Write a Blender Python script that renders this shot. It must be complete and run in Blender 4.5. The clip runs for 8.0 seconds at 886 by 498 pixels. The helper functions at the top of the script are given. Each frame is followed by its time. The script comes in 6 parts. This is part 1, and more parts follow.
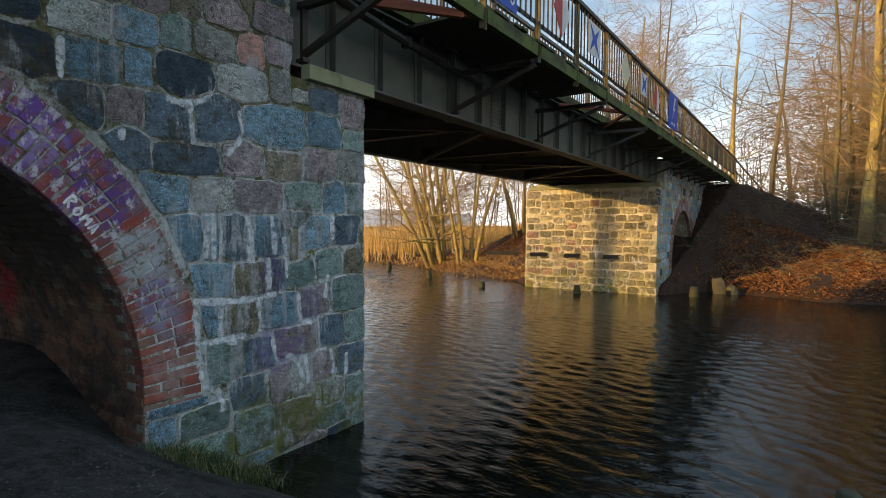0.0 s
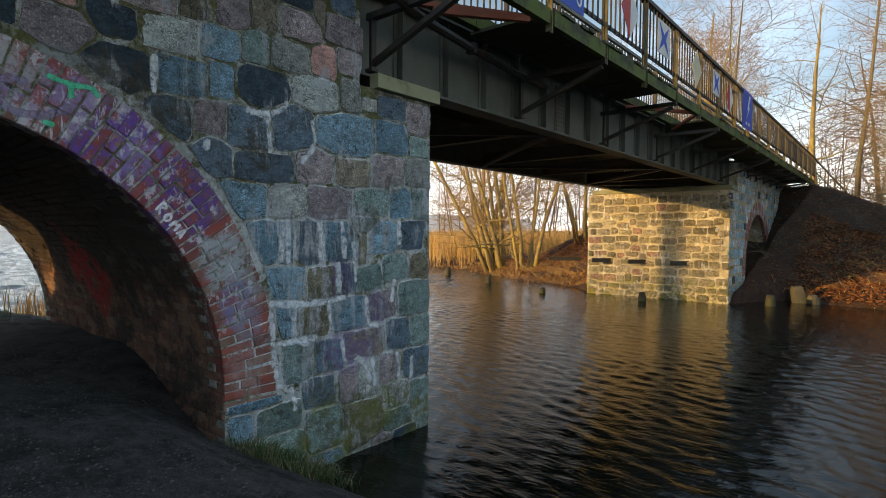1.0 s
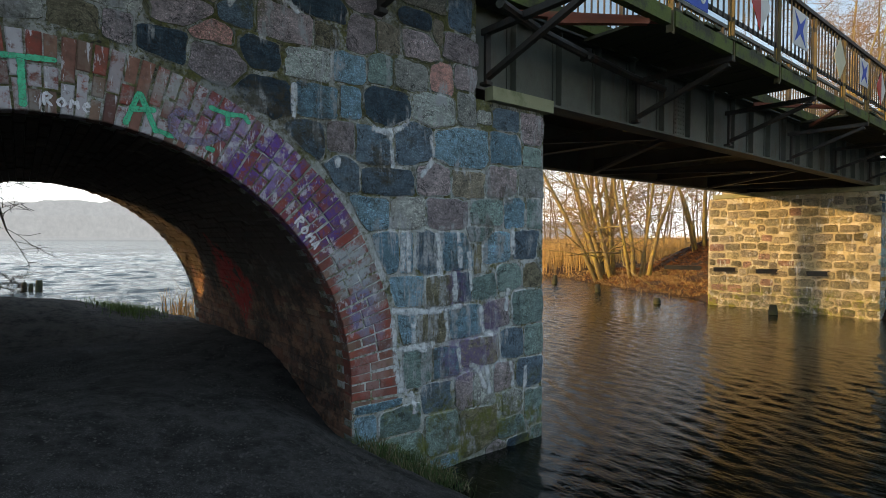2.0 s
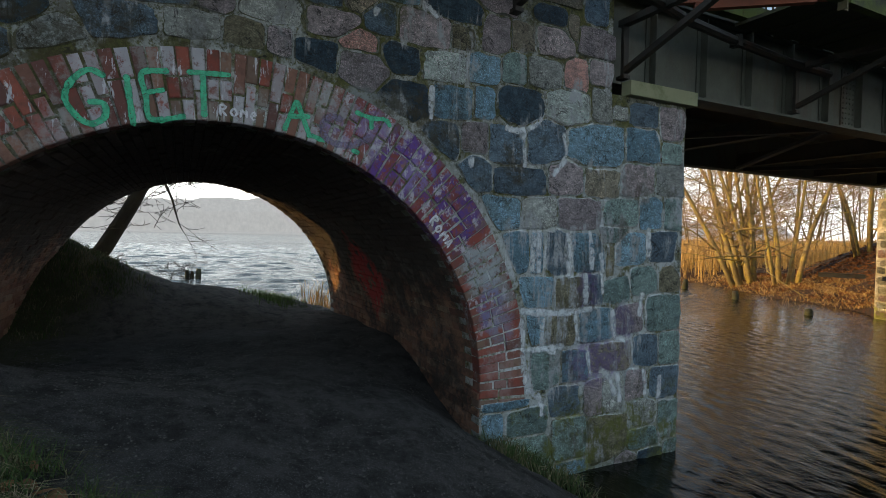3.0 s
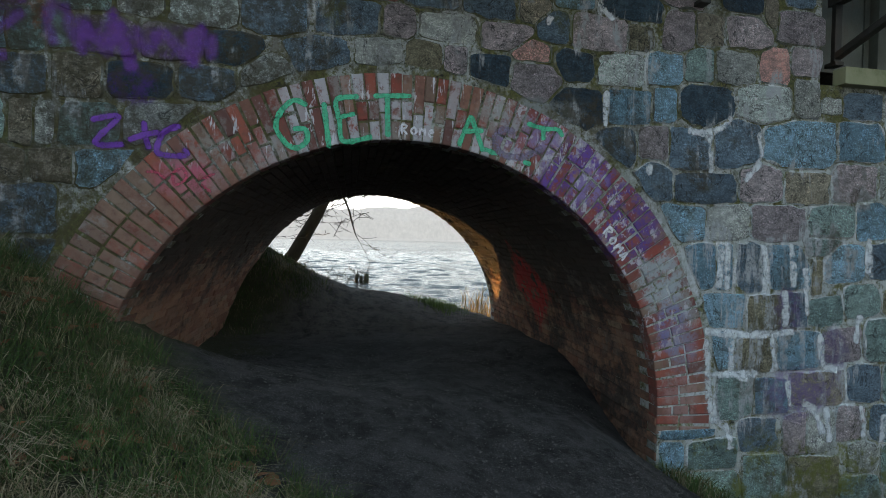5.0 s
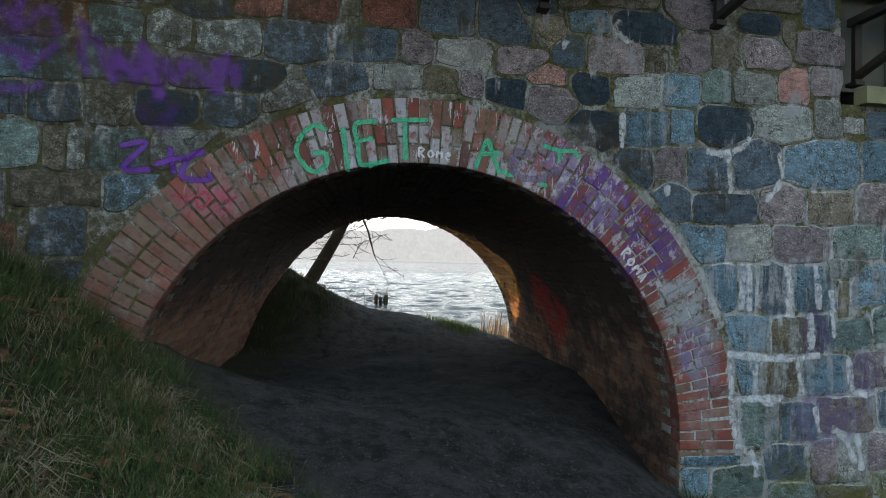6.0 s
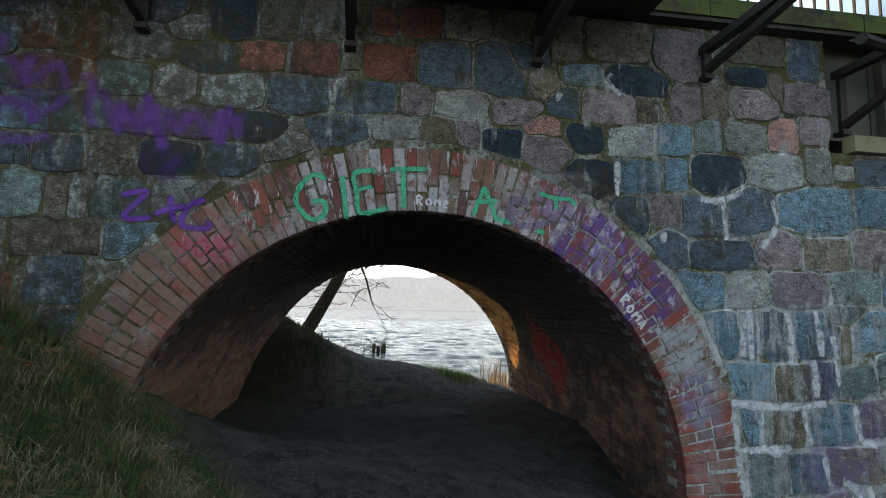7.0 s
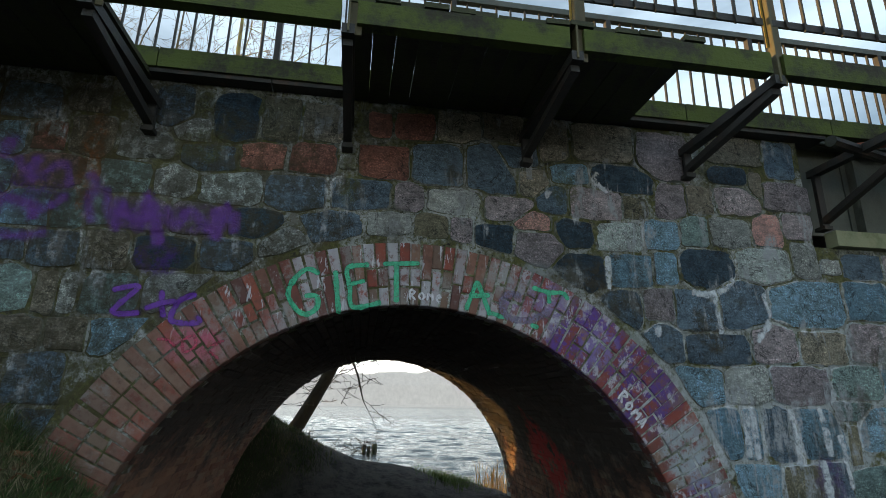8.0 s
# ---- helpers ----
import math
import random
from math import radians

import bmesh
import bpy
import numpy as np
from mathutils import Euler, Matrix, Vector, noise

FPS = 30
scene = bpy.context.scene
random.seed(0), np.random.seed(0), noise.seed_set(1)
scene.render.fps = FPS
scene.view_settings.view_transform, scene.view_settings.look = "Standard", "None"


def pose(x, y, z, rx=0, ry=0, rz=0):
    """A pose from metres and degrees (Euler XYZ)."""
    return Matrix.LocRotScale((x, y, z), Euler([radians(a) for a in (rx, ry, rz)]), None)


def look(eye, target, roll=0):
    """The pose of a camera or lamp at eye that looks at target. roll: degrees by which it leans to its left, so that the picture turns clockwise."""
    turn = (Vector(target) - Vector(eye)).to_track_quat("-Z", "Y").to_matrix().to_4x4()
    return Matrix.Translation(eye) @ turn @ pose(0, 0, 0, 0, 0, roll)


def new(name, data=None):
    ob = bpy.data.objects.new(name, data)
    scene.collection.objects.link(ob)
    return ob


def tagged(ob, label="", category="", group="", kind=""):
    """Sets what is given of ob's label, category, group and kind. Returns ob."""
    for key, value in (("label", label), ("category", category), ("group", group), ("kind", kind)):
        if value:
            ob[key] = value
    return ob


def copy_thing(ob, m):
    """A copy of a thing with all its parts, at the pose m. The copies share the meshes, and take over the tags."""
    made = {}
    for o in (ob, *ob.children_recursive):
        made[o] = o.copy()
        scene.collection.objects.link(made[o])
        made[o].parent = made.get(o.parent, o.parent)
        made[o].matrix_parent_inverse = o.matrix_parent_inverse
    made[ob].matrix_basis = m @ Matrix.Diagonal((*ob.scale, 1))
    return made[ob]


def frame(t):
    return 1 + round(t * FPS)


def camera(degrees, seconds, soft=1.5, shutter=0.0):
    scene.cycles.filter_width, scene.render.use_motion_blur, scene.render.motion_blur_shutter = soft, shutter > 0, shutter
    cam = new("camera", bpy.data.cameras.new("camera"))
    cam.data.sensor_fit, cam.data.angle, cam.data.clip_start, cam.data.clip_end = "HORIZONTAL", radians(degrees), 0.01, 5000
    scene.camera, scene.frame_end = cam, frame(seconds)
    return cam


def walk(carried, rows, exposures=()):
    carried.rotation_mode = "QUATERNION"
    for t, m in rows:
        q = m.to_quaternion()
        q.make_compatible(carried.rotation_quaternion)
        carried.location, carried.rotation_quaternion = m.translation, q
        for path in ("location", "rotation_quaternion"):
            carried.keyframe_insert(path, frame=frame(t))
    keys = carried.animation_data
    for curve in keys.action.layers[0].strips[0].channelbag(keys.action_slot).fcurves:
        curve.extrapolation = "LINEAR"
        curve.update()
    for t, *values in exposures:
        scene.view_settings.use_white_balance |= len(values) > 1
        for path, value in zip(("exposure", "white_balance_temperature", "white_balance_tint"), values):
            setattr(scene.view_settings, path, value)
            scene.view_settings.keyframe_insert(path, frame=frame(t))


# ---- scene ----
cam = camera(78.8, 8.0, soft=0.6)
PATH = [
    (0, (0.03, -0.166, 1.993), (-1.088, 1.491, 1.915), 0.5),
    (0.5, (-0.005, -0.184, 1.99), (-1.195, 1.422, 1.922), 0.4),
    (1, (-0.026, -0.215, 1.993), (-1.314, 1.314, 1.932), 0.5),
    (1.5, (-0.042, -0.258, 1.999), (-1.454, 1.157, 1.945), 0.7),
    (1.7, (-0.047, -0.295, 2.006), (-1.518, 1.06, 1.962), 0.3),
    (2.8, (-0.094, -0.392, 2.022), (-1.842, 0.58, 1.975), 1.3),
    (3, (-0.116, -0.426, 2.024), (-1.903, 0.471, 1.976), 1.2),
    (3.5, (-0.144, -0.469, 2.031), (-2.016, 0.233, 1.982), 1.3),
    (4, (-0.173, -0.513, 2.038), (-2.094, 0.04, 1.983), 1.3),
    (4.5, (-0.188, -0.543, 2.054), (-2.139, -0.107, 1.991), 1.3),
    (5.8, (-0.175, -0.517, 2.051), (-2.152, -0.22, 2.074), 1.3),
    (6, (-0.164, -0.52, 2.056), (-2.142, -0.227, 2.099), 1.3),
    (6.5, (-0.159, -0.51, 2.056), (-2.135, -0.222, 2.168), 1.3),
    (7, (-0.166, -0.519, 2.052), (-2.132, -0.225, 2.272), 1.1),
    (7.5, (-0.168, -0.521, 2.062), (-2.106, -0.219, 2.452), 1.0),
    (8, (-0.166, -0.512, 2.059), (-2.063, -0.212, 2.617), 0.9),
]
walk(cam, [(t, look(eye, target, roll)) for t, eye, target, roll in PATH], [(0.0, 0.45, 6250, 7), (1.5, 0.45, 6250, 7), (3.0, 0.32, 6300, 6), (3.5, 0.40, 6300, 6), (4.5, 0.66, 6350, 5), (6.5, 0.88, 6450, 8), (7.2, 0.78, 6400, 6), (8.0, 0.55, 6350, 4)])


# ---- sky, sun ----
SUN_AZ, SUN_EL = 213.0, 7.0          # degrees; azimuth clockwise from +y
world = bpy.data.worlds.new("world")
scene.world = world
world.use_nodes = True
wn = world.node_tree
sky = wn.nodes.new("ShaderNodeTexSky")
sky.sky_type, sky.sun_disc = "NISHITA", False
sky.sun_elevation, sky.sun_rotation = radians(SUN_EL), radians(SUN_AZ)
sky.air_density, sky.dust_density, sky.ozone_density = 1.0, 2.2, 1.6
coord = wn.nodes.new("ShaderNodeTexCoord")
stretch = wn.nodes.new("ShaderNodeMapping")
stretch.inputs["Scale"].default_value = (1.6, 1.6, 5.0)
veil = wn.nodes.new("ShaderNodeTexNoise")
veil.inputs["Scale"].default_value, veil.inputs["Detail"].default_value = 1.8, 5
soft_edge = wn.nodes.new("ShaderNodeMapRange")
soft_edge.inputs[1].default_value, soft_edge.inputs[2].default_value, soft_edge.inputs[3].default_value, soft_edge.inputs[4].default_value = 0.35, 0.7, 0.15, 0.7
cloud = wn.nodes.new("ShaderNodeMix")
cloud.data_type = "RGBA"
cloud.inputs[7].default_value = (6.1, 7.2, 8.4, 1)
wn.links.new(coord.outputs["Generated"], stretch.inputs[0])
wn.links.new(stretch.outputs[0], veil.inputs["Vector"])
wn.links.new(veil.outputs["Fac"], soft_edge.inputs[0])
wn.links.new(soft_edge.outputs[0], cloud.inputs[0])
wn.links.new(sky.outputs[0], cloud.inputs[6])
haze = wn.nodes.new("ShaderNodeMix")
haze.data_type = "RGBA"
haze.inputs[7].default_value = (13.0, 12.6, 12.0, 1)
level = wn.nodes.new("ShaderNodeSeparateXYZ")
near_horizon = wn.nodes.new("ShaderNodeMapRange")
near_horizon.interpolation_type = "SMOOTHSTEP"
near_horizon.inputs[1].default_value, near_horizon.inputs[2].default_value, near_horizon.inputs[3].default_value, near_horizon.inputs[4].default_value = 0.0, 0.24, 0.85, 0.0
wn.links.new(coord.outputs["Generated"], level.inputs[0])
wn.links.new(level.outputs[2], near_horizon.inputs[0])
wn.links.new(near_horizon.outputs[0], haze.inputs[0])
wn.links.new(cloud.outputs[2], haze.inputs[6])
wn.links.new(haze.outputs[2], wn.nodes["Background"].inputs[0])
wn.nodes["Background"].inputs[1].default_value = 0.15
sun = new("sun", bpy.data.lights.new("sun", "SUN"))
sun.data.energy, sun.data.angle, sun.data.color = 5.0, radians(0.6), (1.0, 0.57, 0.17)
to_sun = Vector((math.sin(radians(SUN_AZ)) * math.cos(radians(SUN_EL)), math.cos(radians(SUN_AZ)) * math.cos(radians(SUN_EL)), math.sin(radians(SUN_EL))))
sun.matrix_world = look((-30, -40, 30), tuple(Vector((-30, -40, 30)) - to_sun))

# ---- material helpers ----


class Nodes:
    """A node material with short ways to wire it."""

    def __init__(self, name, rough=0.8, metal=0.0):
        self.mat = bpy.data.materials.new(name)
        self.mat.use_nodes = True
        self.t = self.mat.node_tree
        self.b = self.t.nodes["Principled BSDF"]
        self.b.inputs["Roughness"].default_value = rough
        self.b.inputs["Metallic"].default_value = metal
        self.co = self.t.nodes.new("ShaderNodeTexCoord").outputs["Object"]

    def put(self, sock, val):
        if isinstance(val, bpy.types.NodeSocket):
            self.t.links.new(val, sock)
        elif isinstance(val, (tuple, list)):
            sock.default_value = (*val, 1.0) if len(val) == 3 and len(sock.default_value) == 4 else val
        else:
            sock.default_value = val

    def scaled(self, s):
        n = self.t.nodes.new("ShaderNodeMapping")
        self.put(n.inputs["Vector"], self.co)
        n.inputs["Scale"].default_value = s
        return n.outputs[0]

    def noise(self, scale, detail=4, rough=0.6, co=None, distort=0.0):
        n = self.t.nodes.new("ShaderNodeTexNoise")
        self.put(n.inputs["Vector"], co or self.co)
        n.inputs["Scale"].default_value, n.inputs["Detail"].default_value = scale, detail
        n.inputs["Roughness"].default_value, n.inputs["Distortion"].default_value = rough, distort
        return n.outputs["Fac"]

    def voronoi(self, scale, out="Distance", co=None):
        n = self.t.nodes.new("ShaderNodeTexVoronoi")
        self.put(n.inputs["Vector"], co or self.co)
        n.inputs["Scale"].default_value = scale
        return n.outputs[out]

    def ramp(self, fac, stops, mode="LINEAR"):
        n = self.t.nodes.new("ShaderNodeValToRGB")
        self.put(n.inputs[0], fac)
        n.color_ramp.interpolation = mode
        e = n.color_ramp.elements
        while len(e) < len(stops):
            e.new(0.5)
        for k, (p, c) in enumerate(stops):
            e[k].position = p
            e[k].color = (*c, 1) if isinstance(c, (tuple, list)) else (c, c, c, 1)
        return n.outputs[0]

    def step(self, fac, a, b):
        n = self.t.nodes.new("ShaderNodeMapRange")
        n.interpolation_type = "SMOOTHSTEP"
        self.put(n.inputs[0], fac)
        n.inputs[1].default_value, n.inputs[2].default_value = a, b
        return n.outputs[0]

    def math(self, op, a, b=0.0):
        n = self.t.nodes.new("ShaderNodeMath")
        n.operation = op
        self.put(n.inputs[0], a)
        self.put(n.inputs[1], b)
        return n.outputs[0]

    def mix(self, fac, a, b, mode="MIX"):
        n = self.t.nodes.new("ShaderNodeMix")
        n.data_type, n.blend_type = "RGBA", mode
        self.put(n.inputs[0], fac)
        self.put(n.inputs[6], a)
        self.put(n.inputs[7], b)
        return n.outputs[2]

    def random(self):
        return self.t.nodes.new("ShaderNodeObjectInfo").outputs["Random"]

    def island(self):
        return self.t.nodes.new("ShaderNodeNewGeometry").outputs["Random Per Island"]

    def axis(self, k):
        n = self.t.nodes.new("ShaderNodeSeparateXYZ")
        self.put(n.inputs[0], self.co)
        return n.outputs[k]

    def bump(self, h, strength=0.5, dist=0.01):
        n = self.t.nodes.new("ShaderNodeBump")
        n.inputs["Strength"].default_value, n.inputs["Distance"].default_value = strength, dist
        self.put(n.inputs["Height"], h)
        self.put(self.b.inputs["Normal"], n.outputs[0])

    def done(self, color=None, rough=None):
        if color is not None:
            self.put(self.b.inputs["Base Color"], color)
        if rough is not None:
            self.put(self.b.inputs["Roughness"], rough)
        return self.mat


def spray(n, col, co_y, co_z, y, z, ry, rz, colour, amount):
    """A cloudy patch of spray paint centred at (y, z)."""
    dy = n.math("MULTIPLY", n.math("SUBTRACT", co_y, y), 1.0 / ry)
    dz = n.math("MULTIPLY", n.math("SUBTRACT", co_z, z), 1.0 / rz)
    d = n.math("ADD", n.math("MULTIPLY", dy, dy), n.math("MULTIPLY", dz, dz))
    edge = n.math("ADD", d, n.math("MULTIPLY", n.noise(9.0, 4, 0.7), 1.4))
    m = n.math("MULTIPLY", n.step(edge, 1.75, 1.0), amount)
    m = n.math("MULTIPLY", m, n.step(n.noise(40.0, 3, 0.7), 0.25, 0.5))
    return n.mix(n.math("MULTIPLY", m, n.step(n.noise(13.0, 5, 0.75), 0.36, 0.56)), col, colour)


def lime(n, col, amount=1.0):
    """White lime runs below leaking joints, moss in damp patches, stray spray paint."""
    y, z = n.axis(1), n.axis(2)
    run = n.noise(1.0, 4, 0.65, n.scaled((11.0, 11.0, 1.5)))
    leak = n.math("MULTIPLY", n.math("MULTIPLY", n.step(y, 1.6, 2.1), n.step(y, 3.5, 2.9)), n.math("MULTIPLY", n.step(z, 0.7, 1.2), n.step(z, 2.25, 2.0)))
    where = n.math("ADD", n.noise(2.6, 3, 0.55), n.math("MULTIPLY", leak, 0.17))
    fine = n.noise(45.0, 3, 0.7)
    m = n.math("MULTIPLY", n.step(run, 0.49, 0.58), n.step(where, 0.53, 0.62))
    m = n.math("MULTIPLY", m, n.step(fine, 0.25, 0.6))
    m = n.math("MULTIPLY", m, amount)
    col = n.mix(m, col, (0.72, 0.75, 0.78))
    col = spray(n, col, y, z, 0.82, 2.93, 0.34, 0.12, (0.38, 0.41, 0.42), 0.9)
    col = spray(n, col, y, z, 2.9, 0.95, 0.42, 0.24, (0.26, 0.19, 0.42), 0.75)
    col = spray(n, col, y, z, 3.2, 1.25, 0.16, 0.22, (0.17, 0.12, 0.29), 0.7)
    col = spray(n, col, y, z, 2.78, 1.58, 0.14, 0.2, (0.17, 0.11, 0.31), 0.75)
    col = spray(n, col, y, z, -1.78, 2.93, 0.16, 0.13, (0.12, 0.045, 0.34), 0.85)
    col = spray(n, col, y, z, -2.60, 3.30, 0.30, 0.16, (0.15, 0.07, 0.36), 0.85)
    col = spray(n, col, y, z, -2.28, 3.56, 0.09, 0.40, (0.34, 0.11, 0.02), 0.9)
    col = spray(n, col, y, z, -1.62, 3.72, 0.20, 0.14, (0.16, 0.17, 0.03), 0.75)
    col = spray(n, col, y, z, -0.62, 3.58, 0.10, 0.22, (0.16, 0.17, 0.03), 0.75)
    col = spray(n, col, y, z, 0.95, 3.62, 0.12, 0.16, (0.15, 0.16, 0.04), 0.6)
    col = spray(n, col, y, z, -1.93, 3.20, 0.22, 0.12, (0.24, 0.08, 0.46), 0.85)
    col = spray(n, col, y, z, -1.55, 3.20, 0.22, 0.11, (0.22, 0.08, 0.42), 0.75)
    moss = n.math("MULTIPLY", n.step(n.noise(2.2, 4, 0.65), 0.56, 0.72), n.step(n.noise(30.0, 3, 0.7), 0.4, 0.65))
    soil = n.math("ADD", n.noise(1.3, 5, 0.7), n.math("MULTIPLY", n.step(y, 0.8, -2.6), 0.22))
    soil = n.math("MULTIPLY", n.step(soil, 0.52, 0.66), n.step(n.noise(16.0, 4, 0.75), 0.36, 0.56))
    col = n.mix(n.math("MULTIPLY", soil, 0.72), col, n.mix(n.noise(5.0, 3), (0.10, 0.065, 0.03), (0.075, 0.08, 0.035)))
    low = n.step(z, 0.75, 0.1)
    moss = n.math("MAXIMUM", n.math("MULTIPLY", moss, 0.6), n.math("MULTIPLY", low, n.step(n.noise(7.0, 4, 0.7), 0.42, 0.62)))
    col = n.mix(n.math("MULTIPLY", moss, 0.75), col, (0.10, 0.115, 0.035))
    tuft = n.math("MULTIPLY", n.step(z, 0.85, 0.4), n.step(n.noise(4.0, 5, 0.75), 0.50, 0.62))
    return n.mix(n.math("MULTIPLY", tuft, 0.8), col, (0.20, 0.22, 0.035))


def stone_material(name, a, b, c):
    n = Nodes(name, 0.78)
    a, b, c = (tuple(w * k for w, k in zip((2.5, 2.72, 2.74), q)) for q in (a, b, c))
    tone = n.mix(n.random(), tuple(0.8 * k for k in a), tuple(1.08 * k for k in b))
    col = n.mix(n.math("MULTIPLY", n.step(n.noise(7.0, 5, 0.7), 0.4, 0.75), 0.5), tone, c)
    speck = n.ramp(n.noise(85.0, 6, 0.85), [(0.38, 0.45), (0.52, 0.95), (0.64, 2.4)])
    grain = n.math("ADD", 0.42, n.math("MULTIPLY", n.step(n.noise(2.2, 2), 0.42, 0.6), 0.5))
    col = n.mix(grain, col, speck, "MULTIPLY")
    veins = n.ramp(n.noise(1.0, 6, 0.75, n.scaled((16.0, 10.0, 26.0)), 1.5), [(0.36, 0.66), (0.5, 1.05), (0.64, 1.5)])
    col = n.mix(0.85, col, veins, "MULTIPLY")
    grime = n.ramp(n.noise(11.0, 9, 0.82), [(0.36, 0.62), (0.5, 1.05), (0.66, 1.35)])
    col = n.mix(1.0, col, grime, "MULTIPLY")
    line = n.math("ABSOLUTE", n.math("SUBTRACT", n.noise(4.5, 4, 0.65, None, 1.5), 0.5))
    crack = n.math("MULTIPLY", n.step(line, 0.018, 0.004), n.step(n.noise(3.0, 2), 0.46, 0.52))
    col = n.mix(n.math("MULTIPLY", crack, 0.75), col, (0.02, 0.022, 0.024))
    stain = n.step(n.noise(3.0, 5, 0.65), 0.5, 0.75)
    col = n.mix(n.math("MULTIPLY", stain, 0.25), col, (0.05, 0.055, 0.05))
    n.bump(n.math("ADD", n.math("MULTIPLY", n.noise(9.0, 10, 0.82), 1.0), n.math("MULTIPLY", n.noise(1.0, 5, 0.7, n.scaled((16.0, 10.0, 26.0)), 1.5), 0.4)), 1.0, 0.11)
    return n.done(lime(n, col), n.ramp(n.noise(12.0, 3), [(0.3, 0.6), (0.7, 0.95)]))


STONE = {
    "dark": stone_material("stone_dark", (0.013, 0.024, 0.037), (0.020, 0.034, 0.047), (0.030, 0.044, 0.056)),
    "slate": stone_material("stone_slate", (0.054, 0.074, 0.098), (0.082, 0.108, 0.138), (0.074, 0.092, 0.110)),
    "rust": stone_material("stone_rust", (0.14, 0.08, 0.065), (0.175, 0.105, 0.085), (0.11, 0.075, 0.065)),
    "blue": stone_material("stone_blue", (0.088, 0.145, 0.19), (0.145, 0.207, 0.25), (0.123, 0.172, 0.198)),
    "green": stone_material("stone_green", (0.102, 0.138, 0.132), (0.16, 0.20, 0.186), (0.115, 0.142, 0.128)),
    "grey": stone_material("stone_grey", (0.185, 0.18, 0.17), (0.25, 0.24, 0.225), (0.155, 0.152, 0.145)),
    "pink": stone_material("stone_pink", (0.17, 0.136, 0.145), (0.225, 0.178, 0.182), (0.148, 0.122, 0.127)),
    "red": stone_material("stone_red", (0.155, 0.058, 0.042), (0.20, 0.082, 0.058), (0.12, 0.055, 0.044)),
    "rose": stone_material("stone_rose", (0.26, 0.14, 0.125), (0.30, 0.165, 0.145), (0.21, 0.125, 0.115)),
    "brown": stone_material("stone_brown", (0.125, 0.10, 0.075), (0.175, 0.145, 0.11), (0.10, 0.085, 0.065)),
    "olive": stone_material("stone_olive", (0.095, 0.08, 0.052), (0.16, 0.135, 0.09), (0.085, 0.072, 0.048)),
    "pale": stone_material("stone_pale", (0.225, 0.235, 0.225), (0.27, 0.275, 0.26), (0.21, 0.215, 0.205)),
}


def ring_paint(n, col, r):
    """White drips on the crown, purple, red and grey paint on the haunch."""
    y, z = n.axis(1), n.axis(2)
    grit = n.step(n.noise(1.0, 5, 0.7, n.scaled((26.0, 26.0, 5.0))), 0.58, 0.62)
    top = n.math("MULTIPLY", n.step(z, 2.35, 2.6), grit)
    top = n.math("MULTIPLY", top, n.step(n.noise(2.4, 2), 0.36, 0.5))
    col = n.mix(n.math("MULTIPLY", top, 0.92), col, (0.58, 0.58, 0.62))
    for sy, sz, ry, rz, paint, much in ((1.05, 2.52, 0.34, 0.30, (0.115, 0.05, 0.27), 1.0), (1.42, 2.20, 0.34, 0.36, (0.09, 0.04, 0.21), 1.0), (0.70, 2.80, 0.30, 0.18, (0.24, 0.18, 0.36), 0.8), (1.15, 2.45, 0.16, 0.14, (0.30, 0.24, 0.44), 0.6), (1.72, 1.80, 0.20, 0.25, (0.33, 0.36, 0.37), 0.95), (1.85, 1.50, 0.18, 0.30, (0.26, 0.27, 0.31), 0.8), (1.80, 1.50, 0.12, 0.28, (0.12, 0.10, 0.30), 0.7), (0.52, 2.92, 0.22, 0.15, (0.31, 0.31, 0.30), 0.95), (1.90, 0.95, 0.15, 0.22, (0.33, 0.21, 0.20), 0.6), (-1.45, 2.40, 0.22, 0.16, (0.33, 0.25, 0.26), 0.6), (-1.52, 2.39, 0.20, 0.13, (0.52, 0.07, 0.16), 0.7), (-1.75, 2.15, 0.45, 0.40, (0.25, 0.17, 0.13), 0.5), (-2.05, 1.75, 0.30, 0.40, (0.20, 0.14, 0.105), 0.5)):
        col = spray(n, col, y, z, sy, sz, ry, rz, paint, much)
    side = n.math("MULTIPLY", n.step(y, 0.2, 0.7), n.step(z, 0.9, 1.6))
    bare = n.math("MULTIPLY", n.step(n.noise(8.0, 5, 0.75), 0.53, 0.57), side)
    col = n.mix(n.math("MULTIPLY", bare, 0.85), col, n.mix(r, (0.24, 0.05, 0.035), (0.14, 0.035, 0.03)))
    white = n.math("MULTIPLY", n.step(n.noise(1.0, 6, 0.75, n.scaled((10.0, 10.0, 7.0))), 0.55, 0.60), side)
    col = n.mix(n.math("MULTIPLY", white, 0.8), col, (0.50, 0.49, 0.54))
    for sy, sz, ry, rz, paint, much in ((1.74, 1.78, 0.22, 0.24, (0.30, 0.33, 0.35), 0.9), (1.90, 1.35, 0.15, 0.26, (0.20, 0.19, 0.27), 0.7), (1.93, 0.88, 0.14, 0.2, (0.26, 0.15, 0.135), 0.85)):
        col = spray(n, col, y, z, sy, sz, ry, rz, paint, much)
    return col


